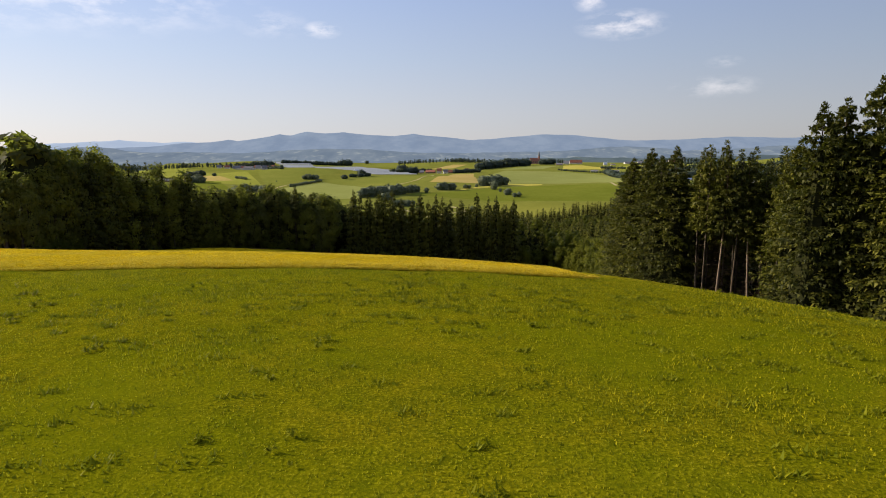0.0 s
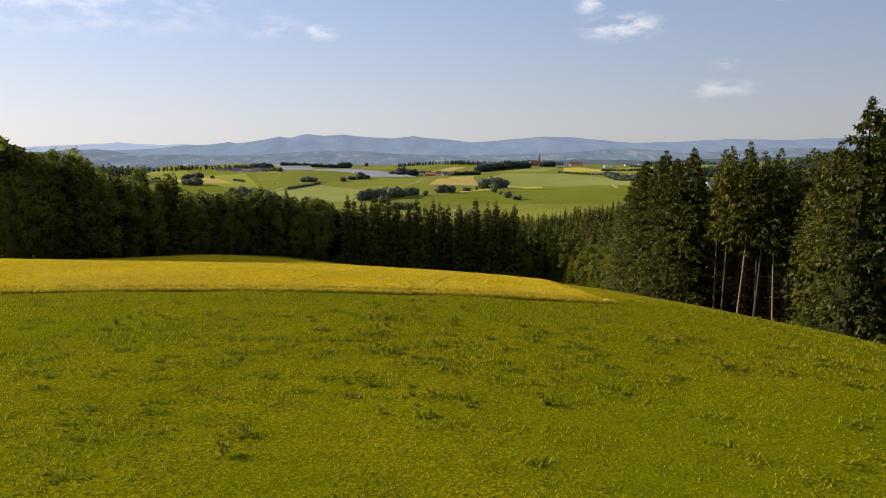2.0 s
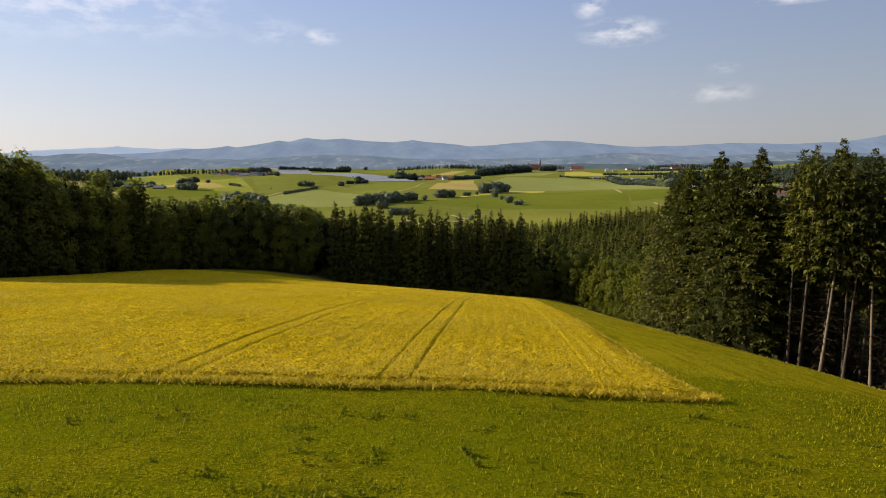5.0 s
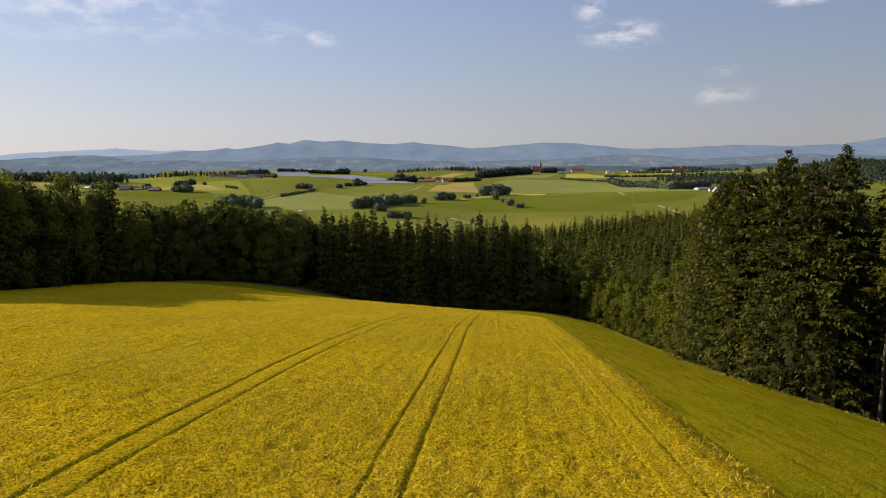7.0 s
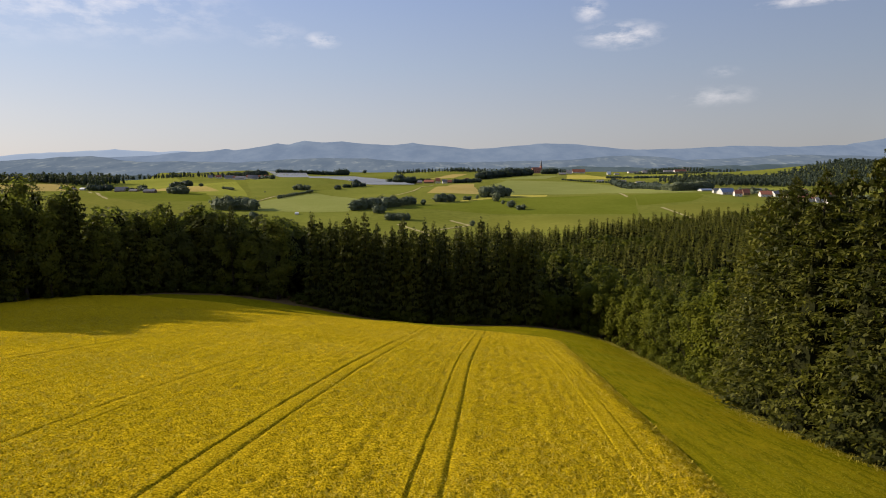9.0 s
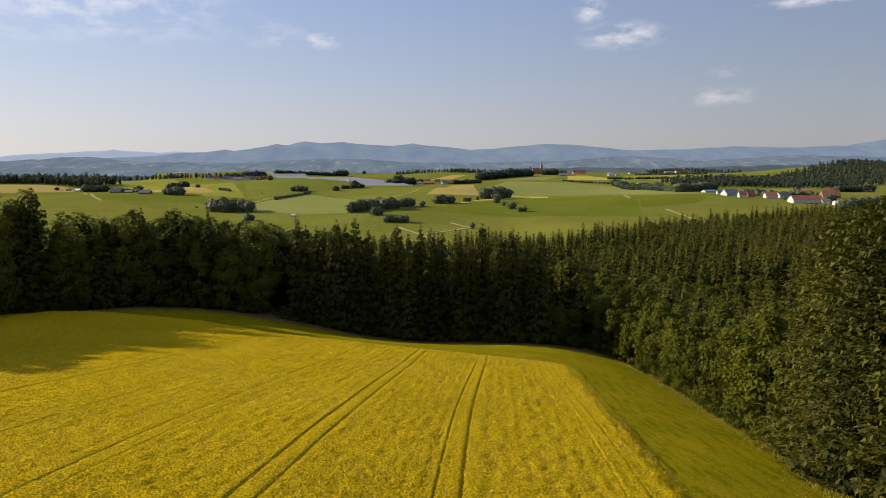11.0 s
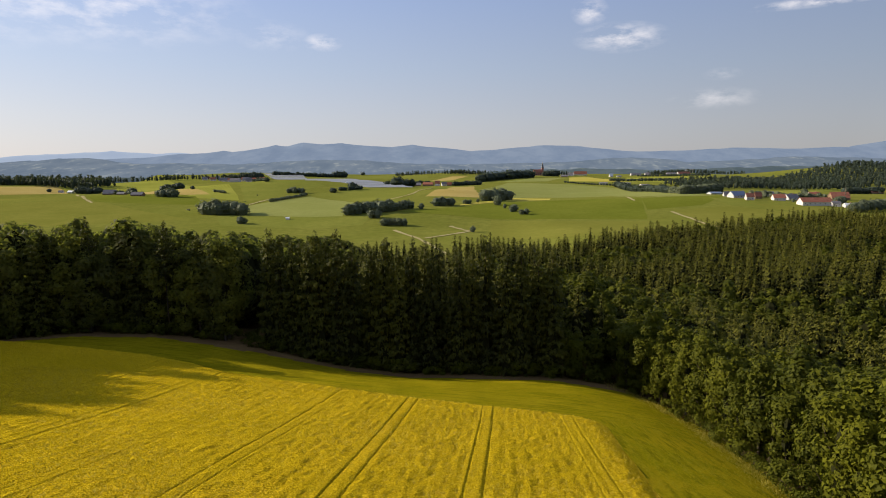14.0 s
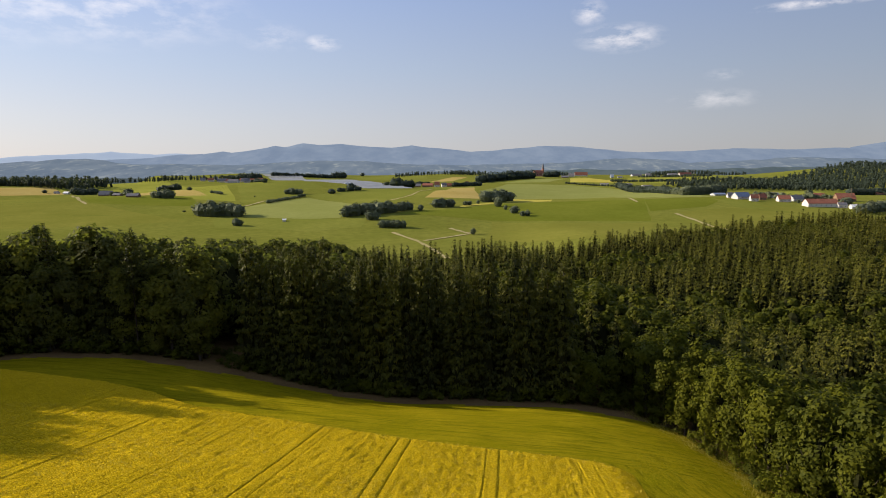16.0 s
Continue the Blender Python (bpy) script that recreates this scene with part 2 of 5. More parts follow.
FILM = two_tone("white_tunnel_film", (0.75, 0.75, 0.73), (0.68, 0.68, 0.66), 0.2, 1.0, 0.5, 0.05, 0.02)


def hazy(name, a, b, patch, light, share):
    """Far-off land: the air's haze put in as bluish colour and even glow, some of it lit relief."""
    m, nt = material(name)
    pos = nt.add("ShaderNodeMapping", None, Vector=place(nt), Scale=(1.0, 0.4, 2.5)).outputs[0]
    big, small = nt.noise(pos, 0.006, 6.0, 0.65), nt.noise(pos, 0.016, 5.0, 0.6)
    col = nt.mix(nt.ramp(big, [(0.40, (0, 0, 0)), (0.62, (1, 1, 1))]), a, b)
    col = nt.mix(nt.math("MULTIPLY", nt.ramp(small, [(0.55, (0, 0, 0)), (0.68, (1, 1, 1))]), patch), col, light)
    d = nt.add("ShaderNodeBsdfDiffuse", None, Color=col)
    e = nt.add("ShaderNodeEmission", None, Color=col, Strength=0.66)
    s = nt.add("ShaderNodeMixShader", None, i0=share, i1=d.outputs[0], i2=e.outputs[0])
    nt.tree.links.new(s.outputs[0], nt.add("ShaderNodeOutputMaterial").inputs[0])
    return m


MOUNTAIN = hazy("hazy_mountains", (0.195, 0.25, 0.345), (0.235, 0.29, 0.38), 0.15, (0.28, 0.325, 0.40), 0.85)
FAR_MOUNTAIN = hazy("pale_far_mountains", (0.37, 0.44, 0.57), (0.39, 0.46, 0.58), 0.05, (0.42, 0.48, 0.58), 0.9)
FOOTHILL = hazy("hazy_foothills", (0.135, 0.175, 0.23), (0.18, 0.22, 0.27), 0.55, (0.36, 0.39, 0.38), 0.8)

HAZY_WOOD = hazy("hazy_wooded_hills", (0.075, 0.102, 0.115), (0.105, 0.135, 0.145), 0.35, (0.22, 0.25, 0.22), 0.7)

# ---- terrain ----
def step(a, b, v):
    t = np.clip((v - a) / (b - a), 0.0, 1.0)
    return t * t * (3 - 2 * t)


KNOLLS = ((25, 430, 45, 90, 9), (330, 1090, 260, 150, 13), (20, 1270, 90, 110, 7), (-330, 1480, 170, 190, 12), (-60, 900, 120, 70, 5), (-620, 1150, 200, 130, 7), (520, 1500, 220, 90, -8), (-150, 1180, 90, 120, -5), (330, 1900, 300, 160, 6))


def valley(x, y):
    """Valley floor and the rolling farmland that rises behind it."""
    z = np.interp(y, [-5000, 300, 660, 800, 940, 1100, 1560, 2400, 3000, 3800, 5000], [4, 4, 4, 6, 15, 20, 30, 38, 40, 20, 20])
    z = z + 4.5 * np.sin(x / 150 + y / 410) * step(750, 1150, y) + 3.0 * np.sin(x / 85 - y / 230 + 1) * step(850, 1250, y)
    for cx, cy, wx, wy, up in KNOLLS:
        z = z + up * np.exp(-((x - cx) / wx) ** 2 - ((y - cy) / wy) ** 2)
    z = z + 38 * np.exp(-((x - 1300) / 380) ** 2 - ((y - 2050) / 300) ** 2)
    turn = -x / np.maximum(y - 60, 100)
    lip = np.interp(turn, [0.5, 0.6], [2000, 1620])
    z = z - 45 * step(lip, lip + 330, y) * step(0.46, 0.5, turn)
    side = 1 - step(600, 1000, y)
    return z + (12 * step(60, 160, x) + 4 * step(200, 500, x)) * side + 8 * step(150, 500, -x) * side


HILL = (-8.618, 4.823, -1.344, -10.002, -16.12, -9.74, 0.922, 5.668, 1.576, -4.229, 0.539, -6.097)


def hill(x, y):
    """The rounded hill that carries the meadow and the barley."""
    x, y = np.clip(x, -500, 500) / 100, np.clip(y, -400, 420) / 100
    forms = (1, x, y, x * x, x * y, y * y, x * x * y, x * y * y, y ** 3, x ** 3,
             30 * np.exp(-((x + 0.95) ** 2 + (y - 2.9) ** 2) / 0.5625), 5 * np.maximum(0, x - 0.25) ** 2)
    return 80 + sum(c * b for c, b in zip(HILL, forms))


def ground_z(x, y):
    x, y = np.asarray(x, float), np.asarray(y, float)
    v = valley(x, y)
    h = np.clip(hill(x, y) - v, -60, 80)
    dip = 3.5 * np.exp(-((x + 9) / 32) ** 2) * step(214, 252, y) * (1 - step(300, 380, y))
    return v + (1 - step(300, 420, y)) * 5.0 * np.log1p(np.exp(h / 5.0)) - dip


def gz(x, y):
    return float(ground_z(x, y))


def ripple(x, y, size, seed=0.0):
    """Cheap smooth noise in -1..1."""
    x, y = np.asarray(x, float) / size, np.asarray(y, float) / size
    return (np.sin(x * 1.7 + 1.3 * np.sin(y * 1.1 + seed) + seed) + np.sin(y * 1.9 + 1.7 * np.sin(x * 0.9 - seed) + 2 * seed)
            + np.sin((x + y) * 2.7 + seed * 3) * 0.6) / 2.6


def np_mesh(name, verts, faces, mats, smooth=False, slots=None):
    me = bpy.data.meshes.new(name)
    v, f = np.asarray(verts, np.float32), np.asarray(faces, np.int32)
    me.vertices.add(len(v))
    me.vertices.foreach_set("co", v.ravel())
    n = f.shape[1]
    me.loops.add(f.size)
    me.loops.foreach_set("vertex_index", f.ravel())
    me.polygons.add(len(f))
    me.polygons.foreach_set("loop_start", np.arange(0, f.size, n, dtype=np.int32))
    for m in mats if isinstance(mats, (list, tuple)) else [mats]:
        me.materials.append(m)
    if slots is not None:
        me.polygons.foreach_set("material_index", np.asarray(slots, np.int32))
    me.polygons.foreach_set("use_smooth", np.full(len(f), bool(smooth)))
    me.update(calc_edges=True)
    me.validate()
    return me


def grid_faces(nx, ny):
    i = (np.arange(ny - 1)[:, None] * nx + np.arange(nx - 1)[None, :]).ravel()
    return np.stack([i, i + 1, i + nx + 1, i + nx], 1)


def under(parent, child):
    child.parent = parent
    return child


def graded(*spans):
    out = [np.arange(a, b, s) for a, b, s in spans]
    return np.concatenate(out + [[spans[-1][1]]])


# where things grow
TRAM = 0.096


def across(x, y):
    """Distance across the barley rows, which run with a slight slant."""
    return x - TRAM * (y - 102)


def barley_end(x):
    """Far end of the crop, where the sprayer turned."""
    return np.interp(x, [-117, -80, -56, -46, -36, -24, -12, 0, 11, 25, 29, 34], [246, 237, 231.5, 228, 220.5, 216.5, 212.8, 209.2, 207.4, 206, 203.5, 202])


GAUGE, BOUT = 0.95, 13.6


def drift(u, y):
    """How far the wheel tracks bend sideways towards the far end."""
    return np.interp(u, [-150, -53, -39.3, -25.7, -12.1, 1.5, 15.1, 20.0], [5.0, 4.3, 3.8, 3.0, 1.1, 0.0, -1.6, 0.0]) * step(135, 218, y) - 0.9 * np.exp(-((u - 1.5) / 5) ** 2 - ((y - 155) / 32) ** 2)


def flare(u, y):
    """The crop widens towards its near corner on the valley side."""
    return np.clip((u - 15) / 5, 0, 1) * 2.1 * np.exp(-np.maximum(0, y - 70) / 9)


def near_rim(x):
    """Near border of the crop, along the meadow."""
    return 0.25 * ripple(x, x * 0, 4.0) + 0.02 * np.maximum(0, x - 13) ** 2


def off_track(u):
    """Distance from the middle of the nearest pair of wheel tracks."""
    return np.abs((u - 1.5 + BOUT / 2) % BOUT - BOUT / 2)


def forest_front(x):
    """Near edge of the woods behind the field."""
    return np.interp(x, [-140, -122, -108, -92, -80, -60, -10, 40, 50, 60], [175, 200, 235, 247, 255, 258, 253, 248, 246, 238])


def forest_right(y):
    """Near edge of the woods along the strip on the valley side."""
    return np.interp(y, [-80, 20, 60, 80, 95, 113, 123, 135, 153, 188, 215, 233, 246, 262], [80, 70, 60, 56, 53, 51, 43, 40, 44, 48, 52, 50, 45, 44])


def forest_back(x):
    return np.interp(x, [-300, -134, -77, -40, 5, 20, 50, 91, 152, 300, 420], [500, 520, 540, 500, 455, 465, 500, 530, 530, 620, 660])


def in_forest(x, y):
    left = x < -124 - 0.02 * (200 - y)
    back = (y > forest_front(x)) & (y < forest_back(x)) & (x > -330) & (x < 60)
    right = (x > forest_right(y)) & (y < forest_back(x)) & (x < 420)
    return ((left & (y < forest_back(x)) & (y > -80)) | back | (right & (y > -80)))


gx = graded((-4200, -1000, 50), (-1000, -240, 20), (-240, -130, 5), (-130, 70, 2.5), (70, 160, 5), (160, 1000, 20), (1000, 4200, 50))
gy = graded((-1500, -100, 60), (-100, -30, 5), (-30, 270, 2.5), (270, 300, 5), (300, 700, 10), (700, 2000, 20), (2000, 4800, 40))
GX, GY = np.meshgrid(gx, gy)
GZ = ground_z(GX, GY) + 0.12 * ripple(GX, GY, 5.0) * (GY < 300)
cx, cy = (GX[:-1, :-1] + GX[1:, 1:]).ravel() / 2, (GY[:-1, :-1] + GY[1:, 1:]).ravel() / 2
slots = np.where(in_forest(cx, cy) | ((cy > forest_front(cx) - 10.0) & (cy < 300) & (cx > -125) & (cx < 46)), 1, np.where((cy > 330) | (np.abs(cx) > 300), 2, 0))
ground = new("ground", np_mesh("ground", np.stack([GX, GY, GZ], -1).reshape(-1, 3), grid_faces(len(gx), len(gy)), [GRASS, FOREST_FLOOR, FARMLAND], True, slots))
tagged(ground, "rolling green meadow and farmland reaching the horizon", "ground", kind="structure")

# ---- barley: a standing crop with wheel tracks pressed into it ----
U1 = 20.0
TREAD = np.array([-1.5, -1.25, -1.09, -1.02, -0.95, -0.88, -0.81, -0.55, -0.28, 0.0, 0.28, 0.55, 0.81, 0.88, 0.95, 1.02, 1.09, 1.25, 1.5])
us = np.concatenate([np.concatenate([c + TREAD, c + np.arange(1.75, BOUT - 1.6, 0.36)]) for c in np.arange(1.5 - BOUT * 11, 21, BOUT)])
us = np.append(us[us < U1 - 0.1], U1)
vs = np.concatenate([np.arange(70.2, 130, 0.34), np.arange(130, 250, 0.62)])
UU, VV = np.meshgrid(us, vs)
BX, BY = UU + TRAM * (VV - 102) + drift(UU, VV) + flare(UU, VV), VV + 0.25 * ripple(UU, VV, 1.3)
near_edge = 70.6 + near_rim(BX)
reached = BY > near_edge - 0.55
BY = np.maximum(BY, near_edge)
off_tram = off_track(UU)
track = np.exp(-((off_tram - GAUGE) / 0.1) ** 4) * (0.7 + 0.3 * ripple(BX, BY, 2.2, 2.0)) * np.where(UU > 8, 0.65, 1.0)
drill = 0.03 * np.sin(UU * 2 * math.pi / 1.55)
high = 0.52 + 0.03 * ripple(BX, BY, 1.1, 1.0) + 0.08 * ripple(BX, BY, 9.0, 4.0) + drill + np.random.default_rng(7).uniform(-0.16, 0.13, BX.shape) * np.where(off_tram < 1.6, 0.2, 1.0)
high = high - 0.12 * track
inside = reached & (BY <= barley_end(BX) + 0.6 * ripple(BX, BX * 0, 5.0)) & (BX > -117)
edge_fall = np.minimum(1, np.minimum((BY - near_edge) / 0.5 + 0.02, (U1 - UU) / 1.8 + 0.02))
edge_fall = np.clip(np.minimum(edge_fall, (barley_end(BX) - BY) / 0.8 + 0.05), 0.02, 1)
BZ = ground_z(BX, BY) + high * edge_fall + 0.03
faces = grid_faces(len(us), len(vs))
keep = inside.ravel()[faces].all(1)
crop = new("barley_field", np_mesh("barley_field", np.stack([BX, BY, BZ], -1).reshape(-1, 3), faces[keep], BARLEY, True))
tagged(crop, "ripening golden barley field with paired tractor tracks", "crop field", kind="stuff")


rng = np.random.default_rng(3)
# ears that stand proud of the crop, thinning out with distance
n = 330000
ey = 70.8 + 145 * rng.random(n) ** 1.7
eu = rng.uniform(-110, 19.8, n)
ex = eu + TRAM * (ey - 102) + drift(eu, ey) + flare(eu, ey)
ok = (np.abs(off_track(eu) - GAUGE) > 0.14) & (0.5 * ripple(ex, ey, 0.5, 1.0) + 0.25 * ripple(ex, ey, 1.4, 3.0) > rng.uniform(-1.2, 0.5, n)) & (ey < barley_end(ex) - 0.5) & (ey > 71.1 + near_rim(ex))
ex, ey = ex[ok], ey[ok]
ex, ey = np.repeat(ex, 2) + rng.normal(0, 0.1, 2 * len(ex)), np.repeat(ey, 2) + rng.normal(0, 0.1, 2 * len(ey))
m = len(ex)
a, b, tall = rng.uniform(0, 2 * math.pi, m), rng.uniform(0, 2 * math.pi, m), rng.uniform(0.12, 0.28, m)
foot = np.stack([ex, ey, ground_z(ex, ey) + 0.46 * np.clip((U1 - eu[ok].repeat(2)) / 1.8, 0.05, 1)], 1)
# the crop's near border: leaning outer stalks at every height
k = 16000
bx = rng.uniform(-95, 18.8, k)
by = 70.3 + near_rim(bx) + rng.normal(0, 0.3, k)
foot = np.concatenate([foot, np.stack([bx, by, ground_z(bx, by) + rng.uniform(0, 0.3, k)], 1)])
a, b, tall = np.append(a, rng.uniform(0, 2 * math.pi, k)), np.append(b, rng.uniform(0, 2 * math.pi, k)), np.append(tall, rng.uniform(0.18, 0.4, k))
m += k
side = np.stack([np.cos(a), np.sin(a), 0 * a], 1) * rng.uniform(0.025, 0.06, m)[:, None]
v = np.stack([foot - side, foot + side, foot + np.stack([np.cos(b) * tall, np.sin(b) * tall, tall], 1)], 1).reshape(-1, 3)
f = np.arange(3 * m).reshape(-1, 3)
tagged(new("barley_ears", np_mesh("barley_ears", v, f, EARS)), "nodding golden barley ears above the crop", "barley", kind="stuff")

# meadow grass: short pointed blades all over the meadow
n = 450000
my = -12 + 122 * rng.random(n)
mx = rng.uniform(-85, 58, n)
ok = (mx < forest_right(my) - 1) & ((my < 70.5) | ((across(mx, my) > 20.6) & (rng.random(n) < 1.0 - (my - 70) / 40)))
mx, my = mx[ok], my[ok]
m = len(mx)
tall = (0.07 + 0.10 * np.clip(ripple(mx, my, 6.0), 0, 1) + 0.09 * np.clip(ripple(mx, my, 1.7, 2.0), 0, 1)) * rng.uniform(0.6, 1.4, m) * (0.8 + 0.35 * step(15, 65, my))
a, b = rng.uniform(0, 2 * math.pi, m), rng.uniform(0, 2 * math.pi, m)
foot = np.stack([mx, my, ground_z(mx, my) + 0.10 * ripple(mx, my, 5.0)], 1)
side = np.stack([np.cos(a), np.sin(a), 0 * a], 1) * (0.016 + 0.028 * rng.random(m))[:, None]
tip = foot + np.stack([np.cos(b) * tall * 0.4, np.sin(b) * tall * 0.4, tall], 1)
v = np.stack([foot - side, foot + side, tip], 1).reshape(-1, 3)
tagged(new("meadow_grass", np_mesh("meadow_grass", v, np.arange(3 * m).reshape(-1, 3), BLADES)), "sunlit yellow-green meadow grass in loose tufts", "grass", kind="stuff")

# rank tussocks scattered over the meadow
k = 1000
ty = 8 + 62 * rng.random(k)
tx = rng.uniform(-1, 1, k) * (14 + 0.66 * ty)
ok = (tx < forest_right(ty) - 3) & (rng.random(k) < 0.25 + 0.75 * np.exp(-((ty - 46 - 0.05 * tx) / 12) ** 2))
tx, ty = tx[ok], ty[ok]
k = len(tx)
wide = np.repeat(rng.uniform(0.15, 0.55, k), 30)
tx, ty = np.repeat(tx, 30) + rng.normal(0, 1, 30 * k) * wide * 1.3, np.repeat(ty, 30) + rng.normal(0, 1, 30 * k) * wide * 0.8
m = len(tx)
tall = rng.uniform(0.08, 0.30, m)
a, b = rng.uniform(0, 2 * math.pi, m), rng.uniform(0, 2 * math.pi, m)
foot = np.stack([tx, ty, ground_z(tx, ty) + 0.10 * ripple(tx, ty, 5.0)], 1)
side = np.stack([np.cos(a), np.sin(a), 0 * a], 1) * rng.uniform(0.025, 0.07, m)[:, None]
v = np.stack([foot - side, foot + side, foot + np.stack([np.cos(b) * tall * 0.8, np.sin(b) * tall * 0.8, tall], 1)], 1).reshape(-1, 3)
tagged(new("grass_tussocks", np_mesh("grass_tussocks", v, np.arange(3 * m).reshape(-1, 3), WEED)), "dark green rank grass tussocks scattered over the meadow", "grass", kind="stuff")

# mown strip between the crop and the woods
sx, sy = np.meshgrid(np.arange(-121, 64, 1.25), np.concatenate([np.arange(71.5, 275, 1.25)]))
su = across(sx, sy)
in_crop = (su < U1 - 0.8) & (sy < barley_end(sx) - 1.0) & (sy > 71) & (sx > -116)
in_wood = (sy > forest_front(sx) - 6.0 + 0.8 * ripple(sx, sx * 0, 6.0)) | (sx > forest_right(sy) + 2)
faces = grid_faces(sx.shape[1], sx.shape[0])
ragged = sy < 75 + 3 * ripple(sx, sy, 5.0)
keep = ~(in_crop | in_wood | ragged).ravel()[faces].any(1)
sz = ground_z(sx, sy) + 0.12 * ripple(sx, sy, 5.0) - 0.05 + 0.11 * step(72, 86, sy) + 0.02 * ripple(sx, sy, 0.9)
mid_y = sy.ravel()[faces].mean(1)
for name, mat, chosen, label in (("mown_strip", MOWN, mid_y < 207, "mown yellow-green grass strip along the barley"), ("mown_headland", MOWN_FAR, mid_y >= 207, "mown yellow-green headland between barley and forest")):
    strip = new(name, np_mesh(name, np.stack([sx, sy, sz], -1).reshape(-1, 3), faces[keep & chosen], mat, True))
    tagged(strip, label, "grass strip", kind="structure")

# cut grass lying in swaths on the strip
n = 42000
hy = rng.uniform(78, 214, n)
line = rng.integers(0, 17, n)
hx = U1 + 1.2 + 1.75 * line + rng.normal(0, 0.33, n) + TRAM * (hy - 102) + 0.6 * ripple(hy, hy * 0 + line * 3.0, 9.0)
ok = (hx < forest_right(hy) - 0.5) & (ripple(hx, hy, 7.0, 1.0) + 0.6 * ripple(hx, hy, 2.5, 2.0) > rng.uniform(-0.9, 0.9, n)) & (rng.random(n) < (hy - 70) / 40)
hx, hy = hx[ok], hy[ok]
n = len(hx)
a, long = rng.normal(1.5, 0.7, n), rng.uniform(0.10, 0.30, n)
foot = np.stack([hx, hy, ground_z(hx, hy) + 0.12 * ripple(hx, hy, 5.0) + 0.085], 1)
ahead = np.stack([np.cos(a) * long, np.sin(a) * long, rng.uniform(0.0, 0.10, n)], 1)
side = np.stack([-np.sin(a), np.cos(a), 0 * a], 1) * rng.uniform(0.02, 0.05, n)[:, None]
v = np.stack([foot - side, foot + side, foot + ahead], 1).reshape(-1, 3)
tagged(new("cut_grass", np_mesh("cut_grass", v, np.arange(3 * n).reshape(-1, 3), HAY)), "pale cut grass drying in swaths on the strip", "grass", kind="stuff")

# tall dry grass left standing along the foot of the trees
n = 20000
vy = rng.uniform(60, 255, n)
vx = forest_right(vy) - 1.0 + rng.normal(0, 1.7, n)
tall = rng.uniform(0.12, 0.45, n)
a, b = rng.uniform(0, 2 * math.pi, n), rng.uniform(0, 2 * math.pi, n)
foot = np.stack([vx, vy, ground_z(vx, vy)], 1)
side = np.stack([np.cos(a), np.sin(a), 0 * a], 1) * rng.uniform(0.02, 0.05, n)[:, None]
v = np.stack([foot - side, foot + side, foot + np.stack([np.cos(b) * tall * 0.5, np.sin(b) * tall * 0.5, tall], 1)], 1).reshape(-1, 3)
tagged(new("verge_grass", np_mesh("verge_grass", v, np.arange(3 * n).reshape(-1, 3), DRY_GRASS)), "pale dry grass along the foot of the trees", "grass", kind="stuff")

# ---- trees ----
def quads_to_tris(f):
    return np.concatenate([f[:, [0, 1, 2]], f[:, [0, 2, 3]]])


def trunk_geo(height, r0, r1, sides=7, rings=5, bend=0.0, rng=None):
    zs = np.linspace(0, height, rings)
    a = np.arange(sides) * 2 * math.pi / sides
    t = zs / height
    r = (r0 * (1 - t) + r1 * t) * (1 + 0.35 * np.exp(-zs / (0.5 + r0)))
    bx = bend * np.sin(t * 2.2) * height * 0.02
    v = np.stack([(r[:, None] * np.cos(a)) + bx[:, None], r[:, None] * np.sin(a), np.repeat(zs[:, None], sides, 1)], -1).reshape(-1, 3)
    f = []
    for k in range(rings - 1):
        for s in range(sides):
            f.append((k * sides + s, k * sides + (s + 1) % sides, (k + 1) * sides + (s + 1) % sides, (k + 1) * sides + s))
    return v, quads_to_tris(np.array(f))


